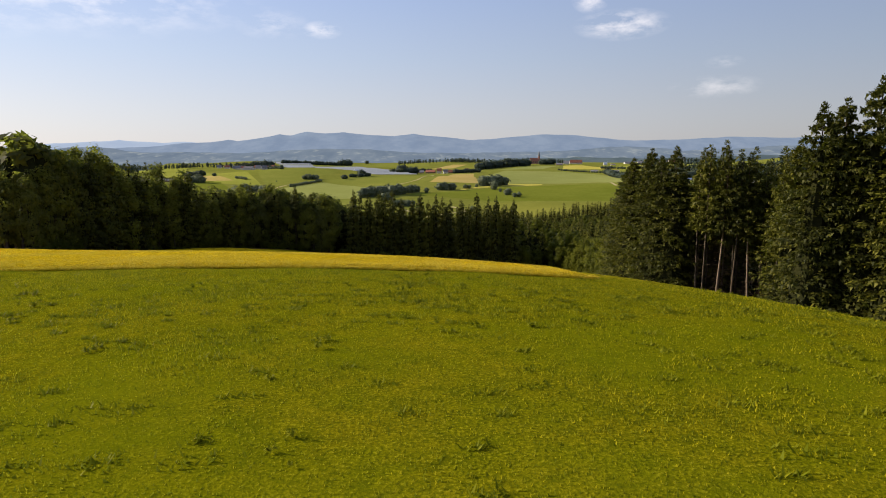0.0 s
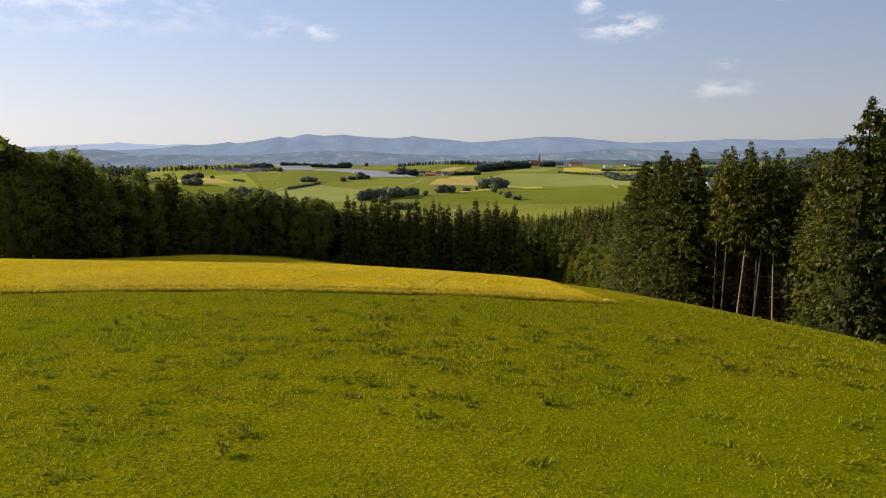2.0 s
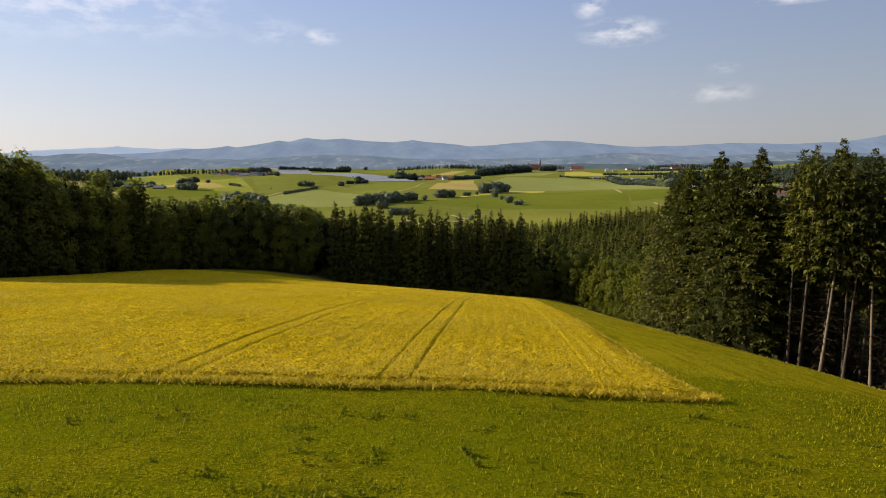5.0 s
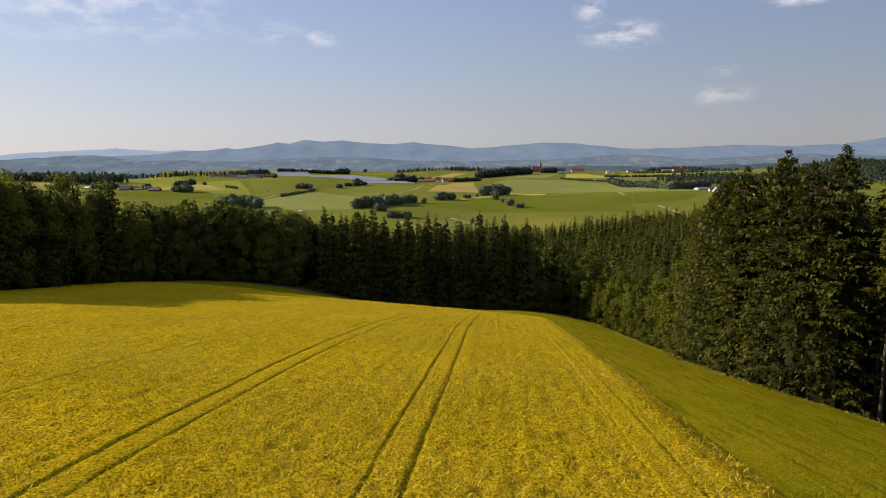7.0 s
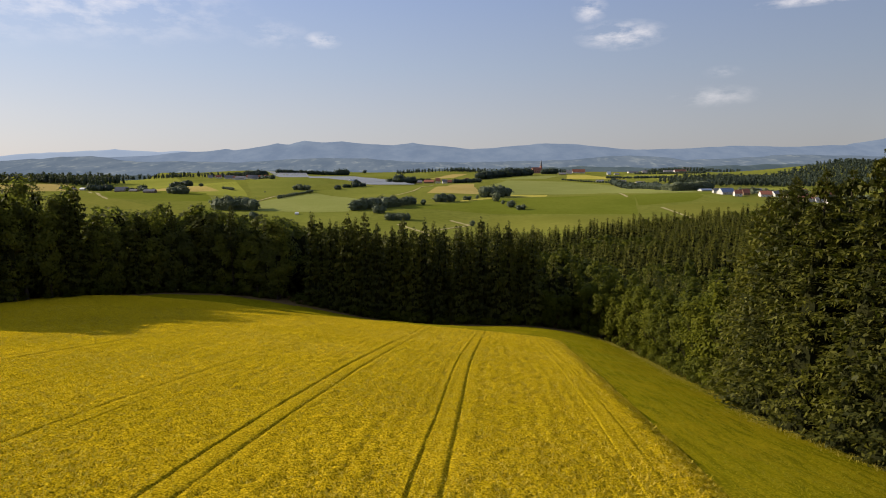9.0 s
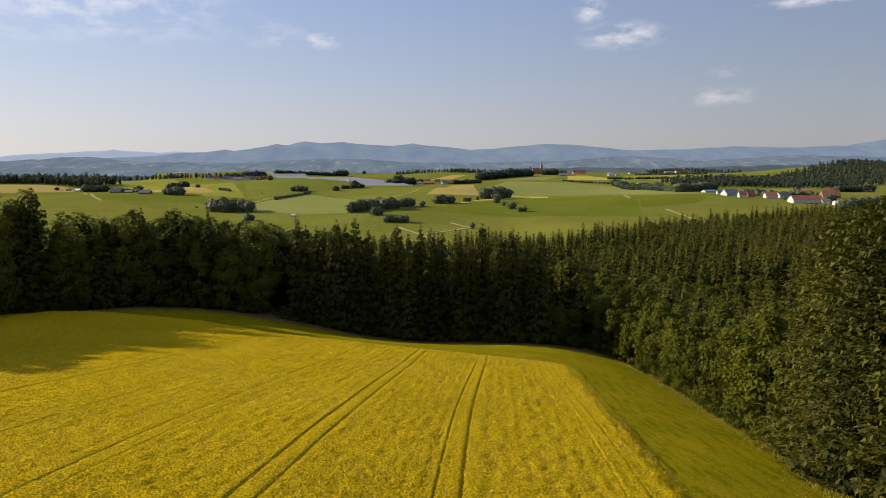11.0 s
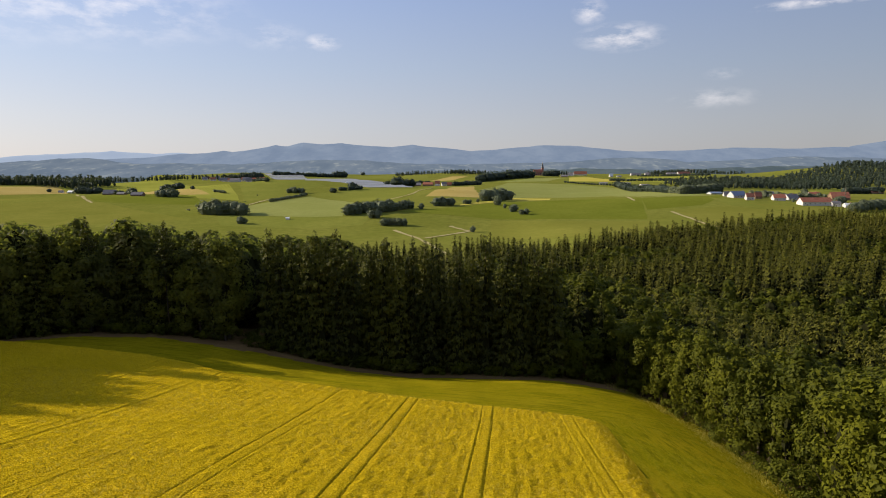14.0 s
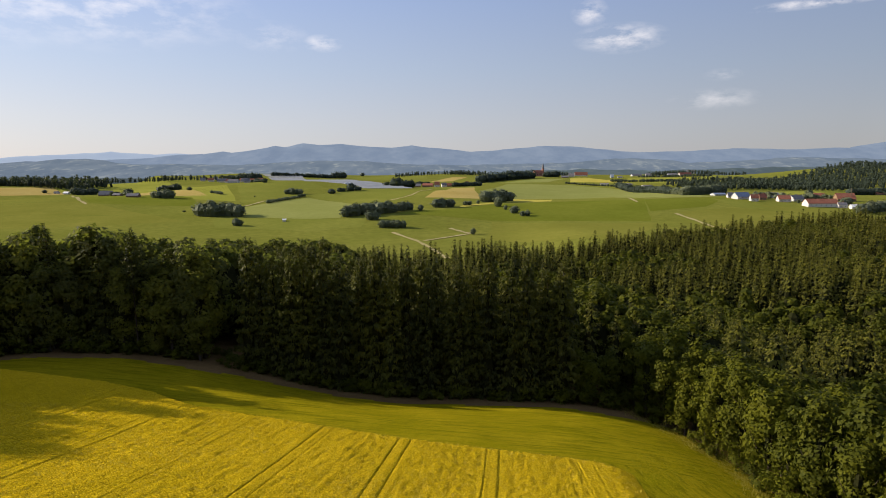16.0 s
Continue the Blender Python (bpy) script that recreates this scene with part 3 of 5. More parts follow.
def spruce_crown(rng, height, radius, whorls, per, seg, bottom, ragged=0.25, hang=0, fan=1.0, teeth=0.72):
    """Whorls of drooping boughs, each a bent, serrated fan; hang: side twigs that hang from every bough."""
    V, F, n = [], [], 0
    for w in range(whorls):
        t = max(0.0, (w + rng.uniform(-0.3, 0.3)) / whorls)
        z = bottom + (height * 0.985 - bottom) * (t ** 0.93)
        span = radius * (max(0.0, 1 - (z / height) ** 1.25) ** 0.85) * (0.75 + 0.25 * min(1, (z - bottom + 2) / 5)) + 0.18
        m = max(4, int(round(per * (1 - 0.45 * t))))
        for k in range(m):
            a = 2 * math.pi * (k + rng.uniform(-0.35, 0.35)) / m + w * 1.3
            L = span * rng.uniform(1 - ragged, 1 + ragged * 0.8)
            droop = rng.uniform(0.22, 0.5) * (0.5 + 0.5 * (1 - t))
            s = np.linspace(0.08, 1, seg + 1)
            r = L * s
            zz = z + L * (0.18 * s - droop * s ** 1.5) + 0.10 * L * np.maximum(0, s - 0.75) + rng.normal(0, 0.12)
            wide = fan * L * rng.uniform(0.20, 0.30) * np.where(np.arange(seg + 1) % 2 == 0, 1.0, teeth) * (1.06 - s) ** 0.55 + 0.04 * fan
            c, d = math.cos(a), math.sin(a)
            spine = np.stack([c * r, d * r, zz], 1)
            sidev = np.stack([-d * wide, c * wide, -0.62 * wide], 1)
            sidew = np.stack([d * wide, -c * wide, -0.62 * wide], 1)
            V.append(np.concatenate([spine, spine + sidev, spine + sidew]))
            q = seg + 1
            for j in range(seg):
                F.append((n + j, n + j + 1, n + q + j + 1))
                F.append((n + j, n + q + j + 1, n + q + j))
                F.append((n + j, n + 2 * q + j, n + 2 * q + j + 1))
                F.append((n + j, n + 2 * q + j + 1, n + j + 1))
            n += 3 * q
            for _ in range(hang):
                j = rng.uniform(0.35, 1.0)
                p = np.array([c * L * j, d * L * j, np.interp(j, s, zz)])
                e = rng.normal(0, 0.35, 3) * np.array([1, 1, 0.2])
                e = e / (np.linalg.norm(e) + 1e-6) * rng.uniform(0.09, 0.18)
                tip = p + np.array([rng.normal(0, 0.25) + c * 0.2, rng.normal(0, 0.25) + d * 0.2, -rng.uniform(0.5, 1.1)])
                V.append(np.stack([p - e, p + e, tip]))
                F.append((n, n + 1, n + 2))
                n += 3
    # leading shoot
    V.append(np.array([[0.14, 0, height * 0.965], [-0.07, 0.12, height * 0.965], [-0.07, -0.12, height * 0.965], [0, 0, height * 1.01]]))
    F += [(n, n + 1, n + 3), (n + 1, n + 2, n + 3), (n + 2, n, n + 3)]
    return np.concatenate(V), np.array(F)


def bough_crown(rng, height, radius, bottom, whorls, per, pairs, spray=0.6, fat=0.2, ragged=0.3, hang=0.0, blunt=0.27, shag=0.0):
    """A conifer crown: drooping boughs whose tips turn up, each a feather of narrow needle sprays; hang: share of twigs that hang below; shag: how far the sprays lie on one another like shingles."""
    V = []
    gap = (height - bottom) / whorls
    for w in range(whorls):
        t = (w + rng.uniform(0, 0.6)) / whorls
        m = max(5, int(round(per * (1 - 0.45 * t))))
        for k in range(m):
            z = min(height * 0.99, bottom + (height * 0.99 - bottom) * (1 - (1 - t) ** 1.45) + rng.uniform(-0.7, 0.7) * gap * 1.45 * (1 - t) ** 0.45)
            full = 1 - math.exp(-(height - z) / (blunt * height))
            span = radius * full * (0.8 + 0.2 * min(1, (z - bottom + 1) / 4)) + 0.12
            a = 2 * math.pi * (k + rng.uniform(-0.4, 0.4)) / m + w * 1.9
            L = span * rng.uniform(1 - ragged, 1 + ragged * 0.6)
            droop = rng.uniform(0.25, 0.55) * (1 - 0.75 * t)
            out = np.array([math.cos(a), math.sin(a), 0.0])
            tan = np.array([-out[1], out[0], 0.0])
            n = max(2, int(round(pairs * (0.4 + 0.6 * min(1.0, L / radius)))))
            s = np.concatenate([np.repeat(np.linspace(0.3, 0.97, n), 2), [0.97]]) + rng.uniform(-0.07, 0.07, 2 * n + 1)
            side = np.concatenate([np.tile([1.0, -1.0], n), [0.0]])
            p = out * (L * s)[:, None] + tan * (side * rng.uniform(0, 0.26, len(s)) * L * (1.12 - s))[:, None]
            p[:, 2] = z + L * (0.18 * s - droop * s ** 1.6 + 0.35 * np.maximum(0, s - 0.7)) + rng.normal(0, 0.1, len(s))
            swing = side * rng.uniform(0.4, 1.0, len(s)) + rng.normal(0, 0.15, len(s))
            d = out * np.cos(swing)[:, None] + tan * np.sin(swing)[:, None]
            d[:, 2] = rng.uniform(-0.75, 0.35, len(s)) + 1.3 * (1 - shag) * t ** 3 - 0.75 * shag
            l = np.clip(L * 0.6 * (1.25 - s), 0.33 * spray, spray) * rng.uniform(0.75, 1.25, len(s))
            if hang and L > 0.8:
                c = max(1, int(n * hang))
                q = rng.uniform(0.35, 1.0, c)
                hp = out * (L * q)[:, None] + tan * (rng.uniform(-0.2, 0.2, c) * L)[:, None]
                hp[:, 2] = z + L * (0.14 * q - droop * q ** 1.6)
                hd = np.concatenate([rng.normal(0, 0.3, (c, 2)) + 0.3 * out[:2], np.full((c, 1), -1.0)], 1)
                p, d, l = np.concatenate([p, hp]), np.concatenate([d, hd]), np.append(l, spray * rng.uniform(0.7, 1.3, c))
            d /= np.linalg.norm(d, axis=1)[:, None]
            e = np.cross(d, rng.normal(0, 0.4 - 0.2 * shag, d.shape) + np.array([0.0, 0, 1]))
            e /= np.linalg.norm(e, axis=1)[:, None] + 1e-9
            wide = (fat * l * rng.uniform(0.8, 1.2, len(l)))[:, None]
            p = p - d * (0.15 * l)[:, None]
            V.append(np.stack([p + e * wide, p - e * wide, p + d * l[:, None]], 1).reshape(-1, 3))
    v = np.concatenate(V)
    return v, np.arange(len(v)).reshape(-1, 3)


def leaf_crown(rng, height, radius, bottom, blobs, leaves, size, single=False):
    """A crown of many leaf clumps round several boughs, with an uneven outline and gaps."""
    V = []
    mid, half = (height + bottom) / 2, (height - bottom) / 2
    for b in range(blobs):
        p = rng.normal(0, 1, 3)
        p /= np.linalg.norm(p)
        rr = rng.uniform(0.35, 0.85)
        br = radius * rng.uniform(0.28, 0.5)
        c = np.array([p[0] * (radius - br * 0.6) * rr, p[1] * (radius - br * 0.6) * rr, mid + p[2] * (half - br * 0.5) * rng.uniform(0.6, 1.0)])
        m = leaves // blobs
        d = rng.normal(0, 1, (m, 3))
        d /= np.linalg.norm(d, axis=1)[:, None]
        pos = c + d * (br * rng.uniform(0.6, 1.08, m))[:, None] * np.array([1, 1, 0.85])
        away = (pos - np.array([0, 0, mid])) / np.array([radius, radius, half])
        nrm = 0.7 * d + 0.8 * away + rng.normal(0, 0.3, (m, 3)) + np.array([0, 0, 0.25])
        nrm /= np.linalg.norm(nrm, axis=1)[:, None]
        t = np.cross(nrm, rng.normal(0, 1, (m, 3)))
        t /= np.linalg.norm(t, axis=1)[:, None] + 1e-9
        u = np.cross(nrm, t)
        s = (size * rng.uniform(0.6, 1.4, m))[:, None]
        if single:
            V.append(np.stack([pos - t * s, pos + t * s * 0.7 + u * s * 0.65, pos + t * s * 0.5 - u * s * 0.7 - nrm * s * 0.2], 1).reshape(-1, 3))
            continue
        V.append(np.stack([pos - t * s, pos + u * s * 0.55 - nrm * s * 0.2, pos + t * s, pos - u * s * 0.55 - nrm * s * 0.2], 1).reshape(-1, 3))
    v = np.concatenate(V)
    if single:
        return v, np.arange(len(v)).reshape(-1, 3)
    k = np.arange(len(v) // 4)[:, None] * 4
    return v, np.concatenate([k + np.array([[0, 1, 2]]), k + np.array([[0, 2, 3]])])


def limb_geo(rng, height, radius, bottom, k, count, r0):
    """One limb that leaves the trunk and rises into the crown."""
    a = 2 * math.pi * k / count + rng.uniform(-0.4, 0.4)
    z0 = bottom * 0.7 + (height - bottom) * rng.uniform(0.05, 0.5)
    q = [np.array([0, 0, z0]), np.array([math.cos(a) * radius * 0.4, math.sin(a) * radius * 0.4, z0 + radius * 0.3]),
         np.array([math.cos(a) * radius * 0.7, math.sin(a) * radius * 0.7, z0 + radius * rng.uniform(0.6, 1.0)])]
    ang = np.arange(5) * 2 * math.pi / 5
    v = np.concatenate([p + np.stack([np.cos(ang) * r, np.sin(ang) * r, 0 * ang], 1) for p, r in zip(q, (r0 * 0.4, r0 * 0.25, r0 * 0.08))])
    f = [(t * 5 + s, t * 5 + (s + 1) % 5, t * 5 + 5 + (s + 1) % 5, t * 5 + 5 + s) for t in (0, 1) for s in range(5)]
    return v, quads_to_tris(np.array(f))


def part_mesh(name, geo, mat, smooth=False):
    return np_mesh(name, geo[0], geo[1], mat, smooth)


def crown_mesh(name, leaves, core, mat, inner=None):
    """A crown: needles or leaves outside, a core inside, coloured dark as shade unless inner is given."""
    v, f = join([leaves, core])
    return np_mesh(name, v, f, [mat, inner or CROWN_SHADE], False, np.repeat([0, 1], [len(leaves[1]), len(core[1])]))


def join(geos):
    V, F, n = [], [], 0
    for v, f in geos:
        V.append(v)
        F.append(f + n)
        n += len(v)
    return np.concatenate(V), np.concatenate(F)


def stand(shapes, xs, ys, scales, rng, sink=0.3):
    """Copies of given shapes, turned and scaled, joined: vertices, faces and material slots."""
    V, F, S, n = [], [], [], 0
    pick = rng.integers(0, len(shapes), len(xs))
    zs = ground_z(xs, ys)
    for i in range(len(xs)):
        v, f, slot = shapes[pick[i]]
        a = rng.uniform(0, 2 * math.pi)
        c, s = math.cos(a), math.sin(a)
        k = scales[i]
        w = k * rng.uniform(0.9, 1.15)
        V.append(np.stack([(v[:, 0] * c - v[:, 1] * s) * w + xs[i], (v[:, 0] * s + v[:, 1] * c) * w + ys[i], v[:, 2] * k + zs[i] - sink], 1))
        F.append(f + n)
        S.append(slot)
        n += len(v)
    return np.concatenate(V), np.concatenate(F), np.concatenate(S)


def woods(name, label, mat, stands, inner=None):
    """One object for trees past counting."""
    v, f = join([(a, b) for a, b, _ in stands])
    return tagged(new(name, np_mesh(name, v, f, [mat, inner or CROWN_SHADE], False, np.concatenate([c for _, _, c in stands]))), label, "forest", kind="stuff")


def scatter(x0, x1, y0, y1, gap, rng):
    xs, ys = np.meshgrid(np.arange(x0, x1, gap), np.arange(y0, y1, gap))
    xs = xs + (np.arange(len(ys)) % 2 * gap / 2)[:, None]
    return (xs + rng.uniform(-0.38, 0.38, xs.shape) * gap).ravel(), (ys + rng.uniform(-0.38, 0.38, ys.shape) * gap).ravel()


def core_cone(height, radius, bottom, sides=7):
    """The inside of a conifer: a closed cone, coloured dark for the shade in there."""
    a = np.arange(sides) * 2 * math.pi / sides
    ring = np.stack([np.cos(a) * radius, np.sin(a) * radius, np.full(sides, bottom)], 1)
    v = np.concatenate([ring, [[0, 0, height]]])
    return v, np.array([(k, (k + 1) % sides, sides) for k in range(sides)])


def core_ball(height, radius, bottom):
    """The inside of a leafy crown, closed by a solid ball."""
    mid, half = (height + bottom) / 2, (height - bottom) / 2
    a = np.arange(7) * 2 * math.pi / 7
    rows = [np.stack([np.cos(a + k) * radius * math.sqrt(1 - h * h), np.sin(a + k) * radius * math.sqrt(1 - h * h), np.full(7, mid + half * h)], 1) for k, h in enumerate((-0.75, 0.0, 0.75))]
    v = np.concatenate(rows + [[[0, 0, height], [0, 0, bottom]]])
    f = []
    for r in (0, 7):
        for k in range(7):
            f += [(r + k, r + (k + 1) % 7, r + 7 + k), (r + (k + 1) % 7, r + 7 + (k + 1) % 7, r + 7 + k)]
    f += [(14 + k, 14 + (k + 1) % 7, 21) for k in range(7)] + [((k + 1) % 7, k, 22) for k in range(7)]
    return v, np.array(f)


rng = np.random.default_rng(11)
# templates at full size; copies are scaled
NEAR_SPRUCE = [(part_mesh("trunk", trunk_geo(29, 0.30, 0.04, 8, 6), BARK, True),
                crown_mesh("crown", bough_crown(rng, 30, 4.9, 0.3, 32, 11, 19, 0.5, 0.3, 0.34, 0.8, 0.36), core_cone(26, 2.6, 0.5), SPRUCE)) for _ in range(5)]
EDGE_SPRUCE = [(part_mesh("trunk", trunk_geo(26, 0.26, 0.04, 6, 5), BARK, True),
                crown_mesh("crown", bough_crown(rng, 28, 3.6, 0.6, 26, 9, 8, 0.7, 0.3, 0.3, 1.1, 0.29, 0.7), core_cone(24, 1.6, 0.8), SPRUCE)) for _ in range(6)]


def high_spruce(b, bark):
    return (part_mesh("bare_trunk", trunk_geo(29, 0.2, 0.04, 8, 8, b), bark, True),
            part_mesh("high_crown", bough_crown(rng, 30, 3.2, 14.5 + b, 22, 9, 9, 0.6, 0.3, 0.42, 0.8), SPRUCE),
            part_mesh("dead_brushwood", spruce_crown(rng, 19, 1.8, 16, 5, 2, 5, 0.7, 0, 0.09), DEAD_TWIG))


HIGH_SPRUCE = [high_spruce(b, BARK) for b in (0.5, -0.8, 1.2)]
PALE_SPRUCE = [high_spruce(b, PALE_BARK) for b in (0.4, 1.0)]
INNER_SPRUCE = [(part_mesh("bare_trunk", trunk_geo(29, 0.17, 0.04, 7, 6, b), BARK, True),
                 part_mesh("high_crown", bough_crown(rng, 30, 3.5, 13.0 + b, 18, 9, 6, 0.8, 0.3, 0.42, 0.6), SPRUCE),
                 part_mesh("dead_brushwood", spruce_crown(rng, 19, 2.4, 26, 7, 2, 2, 0.7, 0, 0.14), DEAD_TWIG)) for b in (0.4, -0.9)]
EDGE_BEECH = [(part_mesh("trunk", trunk_geo(11, 0.28, 0.1, 6, 4), BARK, True),
               *[part_mesh("limb", limb_geo(rng, 20, 4.2, 4, k, 5, 0.28), BARK) for k in range(5)],
               crown_mesh("crown", leaf_crown(rng, 20, 4.4, 0.0, 30, 3000, 0.33, True), core_ball(13, 0.9, 3), BEECH)) for _ in range(6)]
EDGE_BROADLEAF = [(part_mesh("trunk", trunk_geo(13, 0.3, 0.1, 6, 4), BARK, True),
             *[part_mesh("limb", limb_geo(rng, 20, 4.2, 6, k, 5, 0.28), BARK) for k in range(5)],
             crown_mesh("crown", leaf_crown(rng, 20, 4.4, 0.0, 36, 3200, 0.33, True), core_ball(14, 0.9, 3), SHADE_LIFT_LEAF)) for _ in range(6)]
SHRUB = [(*[part_mesh("stem", limb_geo(rng, 4, 1.6, 0.3, k, 3, 0.16), BARK) for k in range(3)],
          part_mesh("crown", leaf_crown(rng, 4.6, 2.5, 0.1, 10, 800, 0.2, True), BEECH)) for _ in range(3)]


def with_slots(leaves, core):
    v, f = join([leaves, core])
    return v, f, np.repeat([0, 1], [len(leaves[1]), len(core[1])])


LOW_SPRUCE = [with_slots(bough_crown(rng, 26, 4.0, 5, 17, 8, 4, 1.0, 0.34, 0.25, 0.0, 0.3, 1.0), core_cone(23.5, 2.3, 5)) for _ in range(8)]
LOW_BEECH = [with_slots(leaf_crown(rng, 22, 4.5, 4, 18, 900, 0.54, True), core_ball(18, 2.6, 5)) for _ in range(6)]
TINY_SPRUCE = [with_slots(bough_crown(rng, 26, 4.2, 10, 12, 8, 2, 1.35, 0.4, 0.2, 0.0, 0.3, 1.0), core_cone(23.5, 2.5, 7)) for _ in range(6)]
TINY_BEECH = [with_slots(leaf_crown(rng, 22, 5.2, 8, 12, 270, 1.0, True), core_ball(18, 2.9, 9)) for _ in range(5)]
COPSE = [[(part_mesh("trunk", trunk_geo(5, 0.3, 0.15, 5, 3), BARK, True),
           crown_mesh("crown", leaf_crown(rng, 14, 5.6, -1.5, 22, 560, 0.75, True), core_ball(12, 3.6, -1.0), mat, mat)) for _ in range(4)] for mat in (HAZED_COPSE_LEAF,)]
FAR_TREE = [with_slots(leaf_crown(rng, 20, 6.5, 2, 8, 36, 2.3), core_ball(14, 2.6, 2)) for _ in range(4)]


def put(kind, name, label, category, group, x, y, scale, slim=1.0, lean=0.0):
    """Stand one tree of a kind at a place; its meshes are shared."""
    parts = kind[int(rng.integers(len(kind)))]
    top = tagged(new(name), label, category, group)
    for me in parts:
        o = under(top, new(me.name.split(".")[0], me))
        if "dead" in me.name:
            o["kind"] = "stuff"
    top.matrix_world = pose(x, y, gz(x, y) - 0.25, lean * 0.5, lean, float(rng.uniform(0, 360))) @ Matrix.Diagonal((scale * slim, scale * slim, scale, 1))
    return top


taken = []


def free(x, y, gap):
    if any((x - a) ** 2 + (y - b) ** 2 < gap * gap for a, b in taken):
        return False
    taken.append((x, y))
    return True


# tall bare-stemmed spruces where the edge has been opened
for x, y, k, lean in ((50.4, 117.2, 1.0, 0.3), (51.0, 115.6, 1.04, -0.5), (52.8, 113.7, 1.08, 0.4), (55.2, 112.6, 1.02, 0.6), (57.8, 110.8, 1.05, 3.0), (60.8, 107.8, 0.96, 1.2), (56.6, 114.6, 1.0, -0.8), (62.6, 105.4, 0.95, -0.6)):
    free(x, y, 0.1)
    pale = x in (52.8, 57.8, 62.6)
    put(PALE_SPRUCE if pale else HIGH_SPRUCE, "spruce_tree", "tall spruce with long bare %s trunk and high crown" % ("pale" if pale else "brown"), "tree", "spruces beside the meadow", x, y, k, 1.0, lean)
# the gloomy stand behind them, all bare below
for y in np.arange(100, 124, 3.0):
    for row in range(9):
        yy = y + rng.uniform(-1, 1)
        x = float(np.interp(yy, [100, 108, 117, 124], [68, 63, 53, 49])) + row * 3.1 + rng.uniform(-0.9, 0.9)
        if free(x, yy, 1.9):
            put(INNER_SPRUCE, "spruce_tree", "tall dark spruce with dead lower branches in gloomy stand", "tree", "spruces beside the meadow", x, yy, rng.uniform(0.98, 1.1) * (1 + 0.035 * row), 1.15, rng.uniform(-0.8, 0.8))
# spruces beside the valley-side strip, the tallest ones close to the meadow
for x, y, high in ((53.5, 91.0, 27.5), (52.5, 84.5, 31.0), (56.0, 85.0, 33.0), (58.5, 82.0, 36.0), (57.5, 89.5, 32.0), (62.0, 84.5, 37.0)):
    free(x, y, 0.1)
    put(NEAR_SPRUCE, "spruce_tree", "tall dense dark-green spruce branched to the ground", "tree", "spruces beside the meadow", x, y, high / 29.7, rng.uniform(1.05, 1.2))
for y in np.arange(72, 158, 3.3):
    for row in range(4):
        yy = y + rng.uniform(-1.2, 1.2)
        x = float(forest_right(yy)) + 3.0 + row * 4.2 + rng.uniform(-1.2, 1.2)
        if 93 < yy < 120:
            continue
        if not free(x, yy, 2.9):
            continue
        put(NEAR_SPRUCE if row < 2 else EDGE_SPRUCE, "spruce_tree", "tall dense dark-green spruce branched to the ground", "tree", "spruces beside the meadow", x, yy, rng.uniform(0.93, 1.1) * (1.12 if row > 2 and 92 < yy < 126 else 1.0 if yy > 138 else 1.12 if yy < 99 else 0.97), rng.uniform(1.0, 1.22) * (1.15 if yy > 118 else 1.0) * (1.0 if row < 2 else 1.25))

# broad-leaved edge further down the strip
for y in np.arange(158, 262, 4.6):
    for row in range(3):
        x = float(forest_right(y)) + 2.0 + row * 5.0 + rng.uniform(-1.3, 1.3)
        yy = y + rng.uniform(-1.5, 1.5)
        if free(x, yy, 3.2):
            put(EDGE_BEECH, "broadleaf_tree", "fresh green broad-leaved tree at the forest edge", "tree", "broad-leaved trees along the strip", x, yy, rng.uniform(0.85, 1.12) * (0.88 if row == 0 else 1.0))
    x = float(forest_right(y)) - 0.5 + rng.uniform(-0.6, 0.6)
    put(SHRUB, "shrub", "leafy green shrub at the foot of the trees", "shrub", "shrubs along the strip", x, y, rng.uniform(0.6, 1.2))

def wall_height(y):
    """Height of the old broad-leaved trees in the western corner."""
    return np.interp(y, [172, 185, 195, 203, 215, 230, 245, 260], [20, 26, 32, 37, 37, 36, 33, 29])


# edge of the woods behind the field: mixed to the west, then a clearing, then pure spruce
for x in np.arange(-122, 48, 3.6):
    for row in range(2):
        xx = x + rng.uniform(-1.0, 1.0)
        yy = float(forest_front(x)) + 1.5 + row * 4.2 + rng.uniform(-1.2, 1.2)
        if -49 < xx < -40 or not free(xx, yy, 2.4):
            continue
        if xx > 43:
            continue
        if xx > 31:
            put(EDGE_BEECH, "broadleaf_tree", "low broad-leaved tree in the shade of the spruces", "tree", "broad-leaved trees along the strip", xx, yy, rng.uniform(0.6, 0.72), 1.1)
        elif xx > -40:
            put(EDGE_SPRUCE, "spruce_tree", "dark slender spruce in a closed forest edge", "tree", "spruces behind the field", xx, yy, rng.uniform(1.0, 1.22), rng.uniform(0.78, 1.0))
        elif xx > -88 and rng.random() < 0.12:
            put(HIGH_SPRUCE, "spruce_tree", "tall spruce with bare trunk in the shaded forest edge", "tree", "mixed trees at the shaded edge", xx, yy, rng.uniform(0.9, 1.05))
        elif rng.random() < 0.25:
            put(EDGE_SPRUCE, "spruce_tree", "dark spruce among broad-leaved trees in the shaded edge", "tree", "mixed trees at the shaded edge", xx, yy, (0.82 if row == 0 else 1.0) * rng.uniform(0.92, 1.08) * (float(wall_height(yy)) / 30 if xx < -100 else 0.9), 1.25)
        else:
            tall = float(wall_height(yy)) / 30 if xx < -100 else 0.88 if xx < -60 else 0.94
            put(EDGE_BROADLEAF, "broadleaf_tree", "large dark broad-leaved tree in the shaded forest edge", "tree", "mixed trees at the shaded edge", xx, yy, (0.8 if row == 0 else 1.0) * rng.uniform(1.32, 1.55) * tall, 0.95 / tall ** 0.5)
